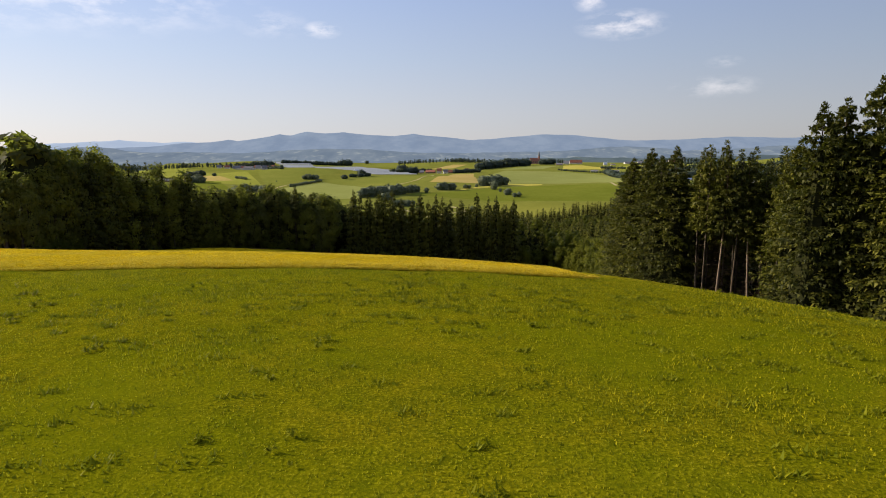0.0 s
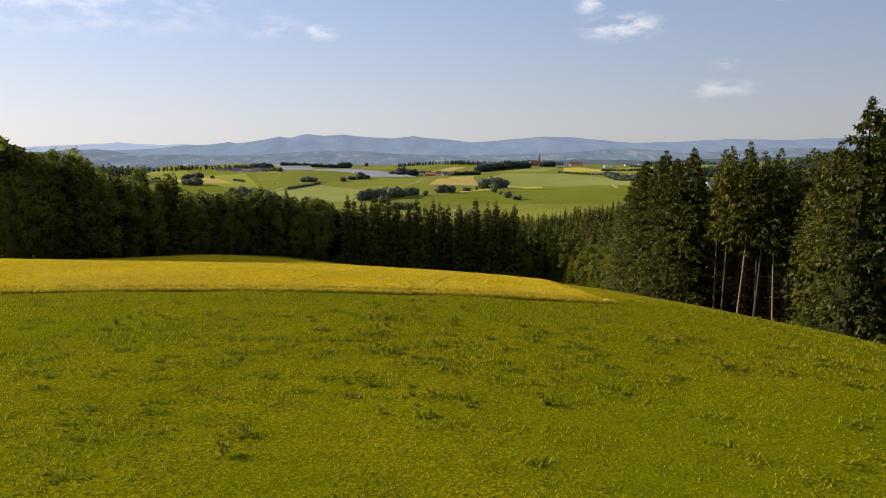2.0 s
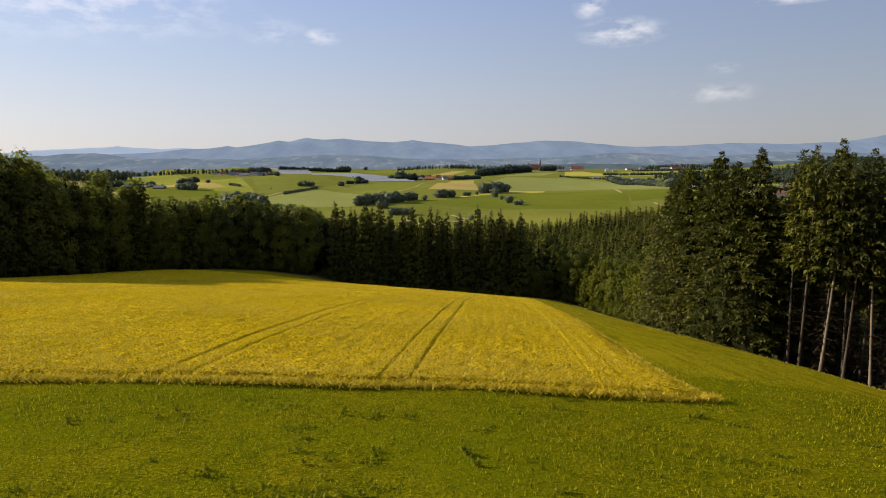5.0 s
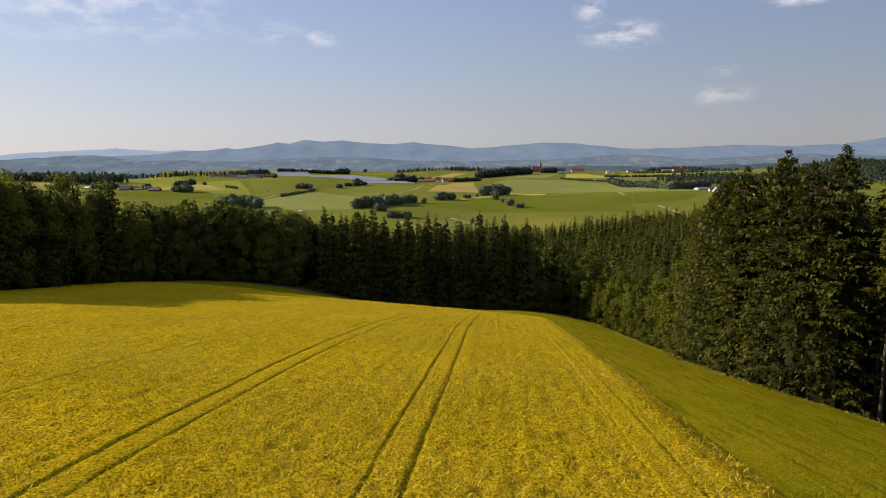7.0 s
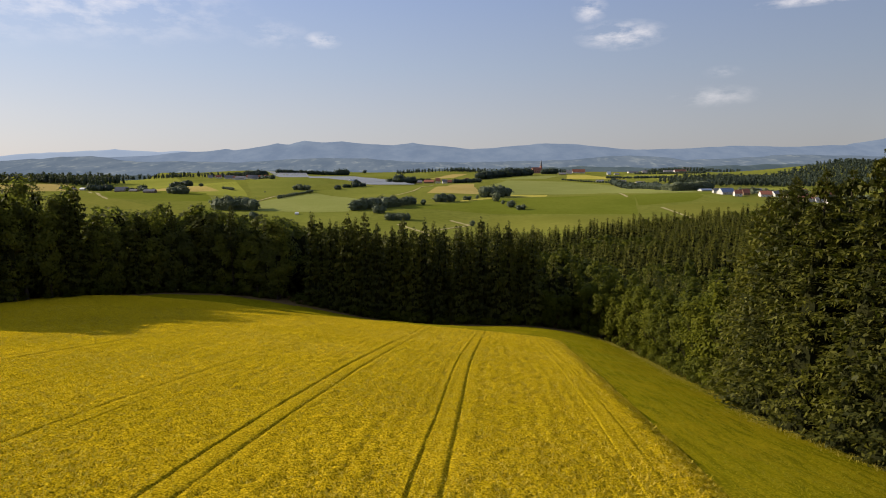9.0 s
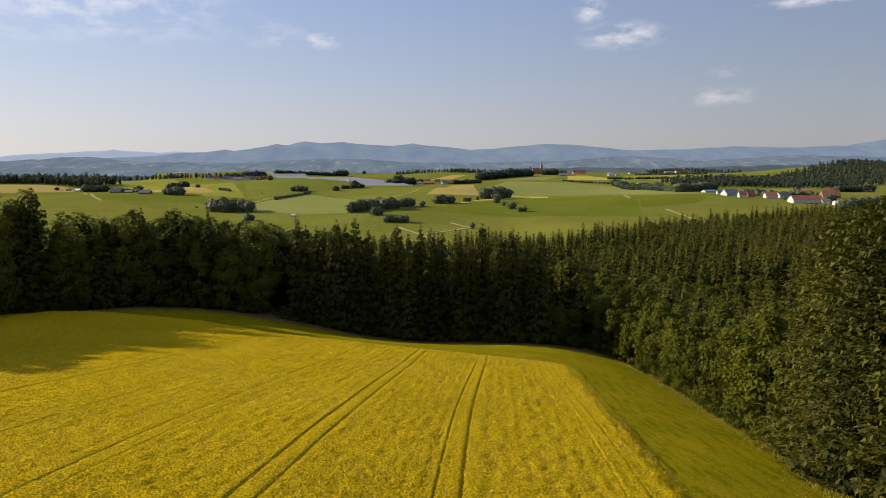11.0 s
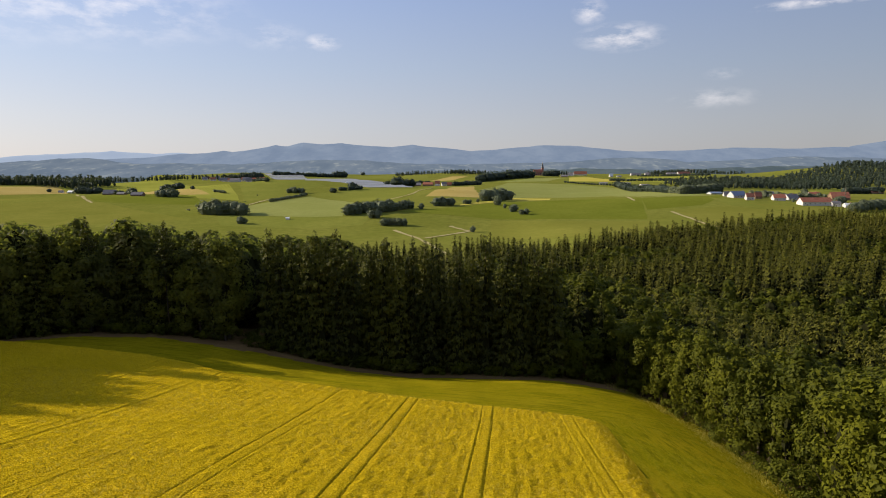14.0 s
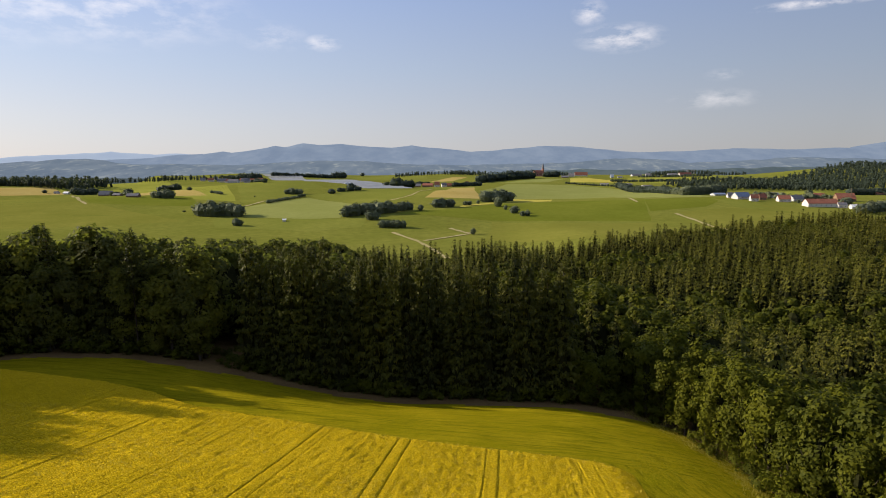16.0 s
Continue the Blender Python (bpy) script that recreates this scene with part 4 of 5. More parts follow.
for y in np.repeat(np.arange(181, 260, 4.0), 2) + np.tile([0.0, 2.0], 20):
    x = -126 - (4.5 if y % 4 > 2 else 0.0) - 0.02 * (200 - y) + rng.uniform(-1.2, 1.2)
    if not free(x, y, 2.4):
        continue
    if rng.random() < 0.15:
        put(EDGE_SPRUCE, "spruce_tree", "tall dark spruce in the western forest edge", "tree", "mixed trees at the shaded edge", x, y, rng.uniform(0.95, 1.1), 1.2)
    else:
        put(EDGE_BROADLEAF, "broadleaf_tree", "large dark broad-leaved tree in the shaded forest edge", "tree", "mixed trees at the shaded edge", x, y, rng.uniform(0.94, 1.08) * float(wall_height(y)) / 20, 0.78)

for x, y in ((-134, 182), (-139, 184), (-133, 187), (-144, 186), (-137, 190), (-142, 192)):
    put(EDGE_BROADLEAF, "broadleaf_tree", "large dark broad-leaved tree in the shaded forest edge", "tree", "mixed trees at the shaded edge", x, y, rng.uniform(0.95, 1.05) * float(wall_height(y)) / 20, 0.95)

# undergrowth along the shaded edge
for y in np.arange(181, 204, 3.4):
    put(SHRUB, "shrub", "low leafy undergrowth at the shaded forest edge", "shrub", "undergrowth behind the field", -123.5 + rng.uniform(-1, 1), y, rng.uniform(0.7, 1.3), 1.3)
for x in np.arange(-120, 44, 2.4):
    xx = x + rng.uniform(-1, 1)
    if rng.random() < 0.85:
        put(SHRUB, "shrub", "low leafy undergrowth at the shaded forest edge", "shrub", "undergrowth behind the field", xx, float(forest_front(xx)) - 0.3 + rng.uniform(-0.8, 1.6), rng.uniform(0.4, 1.0), 1.3)
for x, y in ((-46, 264), (-43, 270), (-48, 276), (-41, 281), (-45, 288), (-37, 262), (-50, 268)):
    put(SHRUB, "shrub", "sunlit young shrub in a forest clearing", "shrub", "undergrowth behind the field", x, y, rng.uniform(0.4, 0.9), 1.3)

# the woods behind the edge trees
xs, ys = scatter(-330, 420, -80, 680, 6.4, rng)
ok = in_forest(xs, ys)
near = np.array([((x > float(forest_right(y)) - 1) and (x < float(forest_right(y)) + (40 if 92 < y < 124 else 17)) and 70 < y < 262) for x, y in zip(xs, ys)])
front = (ys < forest_front(xs) + 8) & (xs > -124) & (xs < 48)
clearing = (xs > -50) & (xs < -39) & (ys < 285)
west = (xs > -129) & (xs < -120) & (ys < 240)
ok &= ~((xs > 42) & (xs < 88) & (ys > 97) & (ys < 126))
ok &= ~near & ~front & ~clearing & ~west & ~((xs < -100) & (ys < 182 - 0.8 * (xs + 126)))
ok &= (np.abs(xs) < 0.76 * np.maximum(ys, 0) + np.where(xs > 0, 85, 60)) & (xs > np.where(ys < 235, -165, -250)) & (xs < np.where(ys < 120, forest_right(ys) + 70, 360))
xs, ys = xs[ok], ys[ok]
mixed = ripple(xs, ys, 40.0, 3.0)
leafy = (((xs < -50) & (mixed > -0.5)) | ((xs > 40) & (ys < 330) & (xs < 110) & (mixed > -0.2)) | ((xs > 40) & (mixed > 0.3)) | ((xs > 22) & (xs < 75) & (ys > 258) & (ys < 420)))
size = np.where(leafy, rng.uniform(0.72, 1.2, len(xs)), rng.uniform(0.82, 1.16, len(xs))) * np.where((xs < -50) & (ys > 200), np.where(leafy, 1.25, 1.06), 1.0)
size = np.where((xs < -104) & (ys < 250), np.interp(ys, [180, 208, 224, 250], [42, 41, 37, 35]) / np.where(leafy, 22, 26) * rng.uniform(0.9, 1.02, len(xs)), size)
high_tops = (xs > -100) & (xs < -48) & (ys < 300)
size = np.where(high_tops, rng.uniform(1.02, 1.18, len(xs)) * np.where(leafy, 1.22, 1.02), size)
deep = (ys > 330) | (xs < -132) | (xs > 150)
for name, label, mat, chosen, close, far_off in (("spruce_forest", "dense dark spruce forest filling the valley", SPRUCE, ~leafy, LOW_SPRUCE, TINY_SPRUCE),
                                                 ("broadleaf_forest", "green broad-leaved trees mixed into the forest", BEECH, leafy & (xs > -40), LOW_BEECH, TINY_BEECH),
                                                 ("mixed_forest", "broad-leaved forest with sunlit tops, leaves lightened to lift its shade", SHADE_LIFT_LEAF, leafy & (xs <= -40), LOW_BEECH, TINY_BEECH)):
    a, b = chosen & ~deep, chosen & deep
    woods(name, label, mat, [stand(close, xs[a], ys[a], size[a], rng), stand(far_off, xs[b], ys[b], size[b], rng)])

# ---- far side of the valley ----
LIFT = [0.06]
FAR_COPSE = []


def field(mat, label, a, b, c, d):
    """A field parcel draped on the farmland between four corners."""
    n = 18
    u, w = np.meshgrid(np.linspace(0, 1, n), np.linspace(0, 1, n))
    p = [np.array(q, float) for q in (a, b, c, d)]
    m = ((1 - u) * (1 - w))[..., None] * p[0] + (u * (1 - w))[..., None] * p[1] + (u * w)[..., None] * p[2] + ((1 - u) * w)[..., None] * p[3]
    LIFT[0] += 0.003
    x, y = m[..., 0] + 2.5 * ripple(m[..., 0], m[..., 1], 60.0), m[..., 1] + 6.0 * ripple(m[..., 1], m[..., 0], 90.0)
    v = np.stack([x, y, ground_z(x, y) + LIFT[0]], -1).reshape(-1, 3)
    ob = new("farm_field", np_mesh("farm_field", v, grid_faces(n, n), mat, True))
    return tagged(ob, label, "field", kind="structure")


def farm_track(*pts):
    """A pale dry farm track, about three metres wide."""
    p = np.array(pts, float)
    t = np.linspace(0, len(p) - 1, 40)
    x, y = np.interp(t, range(len(p)), p[:, 0]), np.interp(t, range(len(p)), p[:, 1])
    dx, dy = np.gradient(x), np.gradient(y)
    l = np.hypot(dx, dy) + 1e-6
    w = 2.2 + 0.5 * np.sin(t * 9)
    rows = [np.stack([x + s * w * dy / l, y - s * w * dx / l], 1) for s in (-1, 0, 1)]
    v = np.concatenate([np.column_stack([r, ground_z(r[:, 0], r[:, 1]) + 0.5]) for r in rows])
    return tagged(new("farm_track", np_mesh("farm_track", v, grid_faces(40, 3), TRACK_DIRT, True)), "pale dry farm track across a green field", "track", kind="structure")


def grove(a, b, high, count, kind):
    """A clump or row of trees between two points."""
    count = count if count < 3 else int(count * 1.9)
    for k in range(count):
        t = (k + 0.5) / count
        s = high / 14.5 * rng.uniform(0.72, 1.05)
        spread = 0.0 if count == 1 else high * (0.12 if kind == "hedge" else 0.45)
        x, y = a[0] + (b[0] - a[0]) * t + rng.uniform(-1, 1) * spread * 0.5, a[1] + (b[1] - a[1]) * t + rng.uniform(-0.3, 1) * spread
        wide = max(1.0, math.hypot(b[0] - a[0], b[1] - a[1]) / max(1, count) / (high * 0.75)) if count > 1 else 0.8
        if y > 1290:
            FAR_COPSE.append((x, y, s * 1.15))
            continue
        me = COPSE[0][int(rng.integers(4))]
        if kind == "hedge":
            top = tagged(new("hedge_shrub"), "dark green shrub in a field hedge", "shrub", "hedge shrubs between fields")
        elif kind == "lone":
            top = tagged(new("broadleaf_tree"), "single round green tree standing in a meadow", "tree")
        else:
            top = tagged(new("broadleaf_tree"), "dark round-crowned tree in a copse among fields", "tree", "copse trees across the valley")
        for part in me:
            under(top, new(part.name.split(".")[0], part))
        top.matrix_world = pose(x, y, gz(x, y) - 0.3 * s, 0, 0, float(rng.uniform(0, 360))) @ Matrix.Diagonal((s * 1.75 * min(wide, 1.2), s * 1.75 * min(wide, 1.2), s, 1))


def box_geo(x0, x1, y0, y1, z0, z1):
    v = np.array([(x, y, z) for z in (z0, z1) for x, y in ((x0, y0), (x1, y0), (x1, y1), (x0, y1))], float)
    f = np.array([(0, 3, 2, 1), (4, 5, 6, 7), (0, 1, 5, 4), (1, 2, 6, 5), (2, 3, 7, 6), (3, 0, 4, 7)])
    return v, f


def gable_walls(w, d, eaves, rise):
    """Four walls with gable peaks, closed below."""
    v = np.array([(-w, -d, 0), (w, -d, 0), (w, d, 0), (-w, d, 0), (-w, -d, eaves), (w, -d, eaves), (w, d, eaves), (-w, d, eaves), (-w, 0, eaves + rise), (w, 0, eaves + rise)], float)
    f = [(0, 1, 5, 4), (2, 3, 7, 6), (1, 2, 6, 5), (3, 0, 4, 7), (5, 6, 9, 9), (7, 4, 8, 8), (3, 2, 1, 0)]
    tri = [t for q in f for t in ((q[0], q[1], q[2]), (q[0], q[2], q[3])) if len(set(t)) == 3]
    return v, np.array(tri)


def gable_roof(w, d, eaves, rise, over=0.5, thick=0.28):
    """Two roof slopes with thickness and overhang."""
    out = []
    k = rise / d
    for s in (-1, 1):
        y0, z0, y1, z1 = s * (d + over), eaves - over * k + 0.05, 0.0, eaves + rise + 0.05
        lo = np.array([(-w - over, y0, z0), (w + over, y0, z0), (w + over, y1, z1), (-w - over, y1, z1)], float)
        v = np.concatenate([lo, lo + np.array([0, 0, thick])])
        f = np.array([(0, 3, 2, 1), (4, 5, 6, 7), (0, 1, 5, 4), (1, 2, 6, 5), (2, 3, 7, 6), (3, 0, 4, 7)])
        out.append((v, f))
    return join(out)


def house(x, y, wide, eaves, rise, wall, roof):
    """A farmhouse or barn with gabled roof, windows, a door and a chimney."""
    eaves, rise = eaves * 0.72, rise * 1.2
    w, d = wide / 2, max(2.5, min(wide * 0.32, 8.0))
    big = wide > 26
    kind = {"WHITE": "white-rendered", "GREY": "grey", "BROWN": "brown wooden"}[{"white_render": "WHITE", "grey_render": "GREY", "brown_boards": "BROWN"}[wall.name]]
    tiles = {"red_tiles": "red tiled roof", "grey_tiles": "grey roof", "blue_grey_sheet_roof": "blue-grey sheet roof", "pale_sheet_roof": "pale sheet roof"}[roof.name]
    top = tagged(new("barn" if big else "farmhouse"), f"{kind} {'long barn' if big else 'farm building'} with a {tiles} among fields", "barn" if big else "house", "farm buildings across the valley")
    walls = under(top, new("wall", np_mesh("wall", *gable_walls(w, d, eaves, rise), wall)))
    cover = under(top, new("roof", np_mesh("roof", *gable_roof(w, d, eaves, rise), roof)))
    if wide > 8:
        n = int(min(6, max(2, wide // 5)))
        pane = np_mesh("window", *box_geo(-0.55, 0.55, -0.06, 0.06, -0.65, 0.65), DARK_GLASS)
        for k in range(n):
            o = under(walls, new("window", pane))
            o.location = (-w + (k + 0.5) * 2 * w / n, -d - 0.04, eaves * 0.55)
        door = under(walls, new("door", np_mesh("door", *box_geo(-0.6, 0.6, -0.06, 0.06, 0, 2.1), WOOD_WALL)))
        door.location = (-w + 0.9 * 2 * w / n, -d - 0.05, 0.0)
        if not big:
            chimney = under(cover, new("chimney", np_mesh("chimney", *box_geo(-0.4, 0.4, -0.4, 0.4, 0, 1.6), BRICK_WALL)))
            chimney.location = (w * 0.35, 0.5, eaves + rise - 0.4)
    top.matrix_world = pose(x, y, gz(x, y) - 0.3, 0, 0, float(rng.uniform(-14, 14)))
    return top


def polytunnel(x, y, wide, high):
    a = np.linspace(0, math.pi, 9)
    v = np.concatenate([np.stack([np.cos(a) * wide / 2, np.full(9, s * 9.0), np.sin(a) * high], 1) for s in (-1, 1)] + [[[0, -9, 0], [0, 9, 0]]])
    f = [(k, k + 1, k + 10) for k in range(8)] + [(k, k + 10, k + 9) for k in range(8)] + [(k + 1, k, 18) for k in range(8)] + [(k + 9, k + 10, 19) for k in range(8)]
    ob = new("polytunnel", np_mesh("polytunnel", v, np.array(f), FILM, True))
    ob.location = (x, y, gz(x, y))
    return tagged(ob, "white plastic-covered polytunnel in a row", "greenhouse", "polytunnels in a row")


field(FIELD_TAN, "stubble-yellow ripe grain field", (-1068, 1480), (-936, 1581), (-809, 1414), (-918, 1289))
field(FIELD_BRIGHT, "bright green hay meadow", (-936, 1581), (-950, 2189), (-522, 1361), (-817, 1428))
field(FIELD_OLIVE, "pale olive grain field", (-894, 1259), (-633, 1161), (-318, 878), (-524, 789))
field(FIELD_DARK, "dark green crop field", (-744, 1343), (-441, 1195), (-374, 1057), (-559, 1083))
field(FIELD_TAN, "narrow ripe grain strip", (-587, 1450), (-505, 1363), (-430, 1239), (-480, 1219))
field(FIELD_TAN, "narrow pale strip beside a farm", (-661, 1435), (-617, 1427), (-528, 1248), (-545, 1209))
field(FIELD_BRIGHT, "green pasture below a village", (-769, 1831), (-485, 1485), (-344, 1144), (-442, 1172))
field(FIELD_MID, "green pasture on a rounded rise", (-432, 1407), (-578, 2107), (-254, 1412), (-320, 1099))
field(FIELD_PALE, "grey-green unripe grain field", (-297, 1018), (-240, 1213), (-133, 1047), (-127, 883))
field(FIELD_PALE, "grey-green unripe grain field", (-297, 1018), (-127, 883), (-170, 882), (-282, 917))
field(FIELD_MID, "smooth mid-green field", (-244, 1245), (-167, 1398), (-8, 1633), (-72, 1092))
field(FIELD_MID, "smooth mid-green field", (-244, 1245), (-72, 1092), (-78, 1055), (-141, 1069))
field(FIELD_MID, "green mown meadow strip", (-293, 906), (-125, 870), (-88, 885), (-91, 827))
field(FIELD_MID, "green mown meadow strip", (-293, 906), (-91, 827), (-139, 805), (-263, 827))
field(FIELD_TAN, "golden wheat field on a rise", (-26, 1143), (26, 1571), (80, 1607), (66, 1142))
field(FIELD_PALE, "pale green unripe grain field", (181, 1747), (339, 1706), (398, 1304), (192, 1261))
field(FIELD_PALE, "pale green unripe grain field", (84, 1451), (181, 1747), (192, 1261), (115, 1140))
field(FIELD_PALE, "pale green unripe grain field", (339, 1706), (430, 1560), (461, 1117), (328, 1092))
field(FIELD_YELLOW, "narrow yellow flowering strip", (122, 1162), (195, 1170), (179, 1092), (106, 1075))
field(FIELD_YELLOW, "narrow yellow flowering strip", (28, 1019), (89, 1084), (87, 1055), (28, 1004))
field(FIELD_DARK, "deep green field on a rounded hill", (-57, 907), (78, 1039), (184, 1078), (65, 872))
field(FIELD_DARK, "deep green field on a rounded hill", (184, 1078), (324, 1082), (257, 856), (65, 872))
field(FIELD_DARK, "green field below the hill crest", (324, 1082), (470, 1105), (385, 992), (289, 952))
field(FIELD_OLIVE, "olive grass on the lower slope", (64, 862), (257, 836), (179, 658), (48, 736))
field(FIELD_OLIVE, "olive grain field with sprayer tracks", (320, 939), (421, 984), (488, 933), (307, 747))
field(FIELD_MID, "green field in front of a farm", (431, 1080), (469, 1031), (511, 972), (426, 994))
field(FIELD_OLIVE, "olive field beside a farm", (463, 1019), (522, 984), (588, 980), (491, 913))
field(FIELD_YELLOW, "yellow field near a church", (421, 2112), (558, 2434), (511, 1774), (358, 1794))
field(FIELD_PALE, "pale field strip", (153, 1779), (264, 1900), (383, 1956), (295, 1790))
field(FIELD_TAN, "ripe field behind houses", (-49, 2090), (40, 2483), (102, 2487), (35, 2183))
field(FIELD_BRIGHT, "bright green field near the wood", (757, 2589), (923, 2153), (664, 1620), (515, 1772))
field(FIELD_BRIGHT, "bright green field behind a farm", (562, 1213), (1044, 1696), (953, 1528), (643, 1229))
field(FIELD_MID, "distant green field", (-474, 2572), (-246, 2971), (-153, 2127), (-334, 2093))
field(FIELD_MID, "distant green field", (-219, 2965), (-63, 2622), (-41, 2136), (-153, 2127))
farm_track((-52, 796), (-22, 732), (-7, 683), (8, 622))
farm_track((-15, 732), (8, 758), (35, 788))
farm_track((12, 821), (24, 805), (35, 788))
farm_track((-772, 1386), (-595, 1116), (-557, 1071))
farm_track((316, 929), (316, 866), (308, 797), (302, 747))
farm_track((313, 1126), (305, 1078), (301, 1043))
farm_track((-82, 1106), (-50, 1207), (-20, 1496))
farm_track((-311, 998), (-297, 1059), (-294, 1138))

grove((-325, 925), (-266, 915), 23, 9, "copse")
grove((-122, 889), (-65, 911), 18, 9, "copse")
grove((-65, 911), (-41, 946), 15, 4, "copse")
grove((-88, 866), (-76, 866), 13, 2, "copse")
grove((-67, 825), (-43, 825), 11, 5, "copse")
grove((-27, 940), (-25, 940), 12, 1, "copse")
grove((-5, 992), (16, 1011), 15, 3, "copse")
grove((35, 1027), (46, 1037), 8, 2, "copse")
grove((55, 1053), (62, 1053), 9, 1, "copse")
grove((68, 1080), (114, 1110), 22, 7, "copse")
grove((85, 1017), (88, 1017), 22, 1, "copse")
grove((91, 972), (95, 980), 11, 1, "copse")
grove((97, 933), (105, 939), 12, 2, "copse")
grove((106, 907), (116, 913), 9, 2, "copse")
grove((37, 784), (38, 784), 11, 1, "lone")
grove((-497, 1169), (-467, 1177), 18, 4, "copse")
grove((-620, 1451), (-578, 1458), 15, 4, "copse")
grove((-790, 1420), (-750, 1422), 18, 4, "copse")
grove((-295, 1268), (-263, 1272), 15, 3, "copse")
grove((-276, 1081), (-249, 1233), 7, 8, "hedge")
grove((-213, 1292), (-210, 1292), 13, 1, "copse")
grove((-205, 1327), (-165, 1381), 10, 5, "copse")
grove((-189, 1369), (-176, 1391), 17, 2, "copse")
grove((-104, 1539), (-78, 1635), 25, 4, "copse")
grove((114, 1842), (287, 2011), 28, 12, "copse")
grove((360, 2187), (420, 2304), 22, 4, "copse")
grove((-863, 1435), (-861, 1435), 10, 1, "copse")
grove((-522, 1375), (-519, 1373), 8, 1, "copse")
grove((-440, 1282), (-410, 1252), 7, 3, "copse")
grove((-338, 1217), (-336, 1217), 4, 1, "copse")
grove((-714, 1392), (-544, 1209), 9, 6, "copse")
grove((-671, 1402), (-647, 1378), 14, 2, "copse")
grove((-690, 2060), (-650, 2040), 17, 5, "copse")
grove((-640, 2030), (-590, 2050), 24, 7, "copse")
grove((-570, 1990), (-550, 1980), 12, 3, "copse")
grove((-520, 1760), (-390, 1468), 10, 7, "copse")
grove((-631, 2358), (-411, 2416), 17, 16, "copse")
grove((-411, 2416), (-381, 2490), 27, 3, "copse")
grove((-369, 2898), (-362, 2906), 21, 1, "copse")
grove((28, 1666), (102, 1698), 13, 8, "copse")
grove((-134, 1545), (-116, 1662), 14, 3, "copse")
grove((335, 1759), (441, 1621), 6, 10, "hedge")
grove((433, 1595), (451, 1242), 17, 22, "hedge")
grove((437, 1207), (528, 1250), 21, 14, "hedge")
grove((-249, 843), (-238, 843), 11, 2, "copse")
grove((-370, 987), (-361, 977), 3, 2, "copse")
grove((656, 1207), (687, 1233), 12, 2, "copse")
grove((506, 1094), (707, 1170), 8, 9, "copse")
grove((805, 1308), (884, 1320), 16, 7, "copse")
grove((559, 925), (646, 982), 19, 7, "copse")
grove((473, 1814), (637, 1748), 9, 10, "copse")
grove((832, 2680), (957, 2264), 11, 14, "copse")
grove((-76, 1888), (-36, 1944), 10, 3, "copse")
grove((497, 1090), (524, 1102), 11, 3, "copse")
grove((520, 1130), (640, 1120), 12, 6, "copse")
grove((545, 1045), (552, 1048), 9, 1, "copse")
grove((606, 1030), (640, 1060), 13, 3, "copse")

house(472, 1106, 9, 5.6, 3.7, WHITE_WALL, ROOF_GREY)
house(481, 1088, 24, 5.5, 5.5, GREY_WALL, ROOF_BLUE)
house(485, 1177, 22, 3.0, 2.0, GREY_WALL, ROOF_BLUE)
house(487, 1059, 12, 7.1, 4.4, WHITE_WALL, ROOF_RED)
house(510, 1079, 11, 6.3, 4.5, WOOD_WALL, ROOF_RED)
house(553, 1132, 21, 5.7, 3.8, WHITE_WALL, ROOF_GREY)
house(535, 1063, 18, 6.2, 4.5, WHITE_WALL, ROOF_RED)
house(564, 1079, 20, 5.4, 4.5, GREY_WALL, ROOF_GREY)
house(561, 1012, 45, 7.6, 5.1, WHITE_WALL, ROOF_RED)
house(587, 1004, 13, 6.7, 2.5, WHITE_WALL, ROOF_GREY)
house(599, 992, 13, 4.9, 2.5, WHITE_WALL, ROOF_WHITE)
house(658, 1105, 28, 5.6, 7.5, WOOD_WALL, ROOF_RED)
house(675, 1200, 18, 3.1, 4.1, WHITE_WALL, ROOF_RED)
house(870, 1319, 25, 4.5, 4.5, WOOD_WALL, ROOF_RED)
house(-673, 1337, 25, 4.6, 5.8, WOOD_WALL, ROOF_GREY)
house(-586, 1217, 15, 3.1, 2.1, WOOD_WALL, ROOF_GREY)
house(-538, 1180, 20, 4.0, 3.0, WOOD_WALL, ROOF_GREY)
house(-811, 1430, 12, 3.7, 2.5, GREY_WALL, ROOF_WHITE)
house(-835, 1434, 10, 2.6, 2.5, GREY_WALL, ROOF_GREY)
house(-716, 2040, 13, 5.5, 5.5, WHITE_WALL, ROOF_GREY)
house(-680, 2011, 9, 5.4, 3.6, WHITE_WALL, ROOF_RED)
house(-606, 1884, 30, 6.7, 5.0, GREY_WALL, ROOF_GREY)
house(-604, 1953, 12, 7.0, 5.2, WHITE_WALL, ROOF_RED)
house(-454, 1538, 12, 5.4, 5.4, WHITE_WALL, ROOF_GREY)
house(-554, 1890, 13, 6.7, 5.0, WHITE_WALL, ROOF_RED)
house(-613, 2133, 13, 5.7, 5.7, WHITE_WALL, ROOF_WHITE)
house(-671, 2113, 11, 5.7, 3.8, WHITE_WALL, ROOF_GREY)
house(-748, 2044, 11, 3.7, 3.7, WHITE_WALL, ROOF_RED)
house(-735, 1985, 14, 6.0, 5.0, WHITE_WALL, ROOF_GREY)
house(-700, 1960, 16, 6.5, 5.0, WHITE_WALL, ROOF_RED)
house(-672, 1950, 12, 5.5, 5.0, GREY_WALL, ROOF_GREY)
house(-650, 1925, 22, 6.0, 6.0, WHITE_WALL, ROOF_GREY)
house(-628, 1905, 14, 6.5, 5.0, WHITE_WALL, ROOF_RED)
house(-588, 1925, 18, 7.0, 6.0, WHITE_WALL, ROOF_GREY)
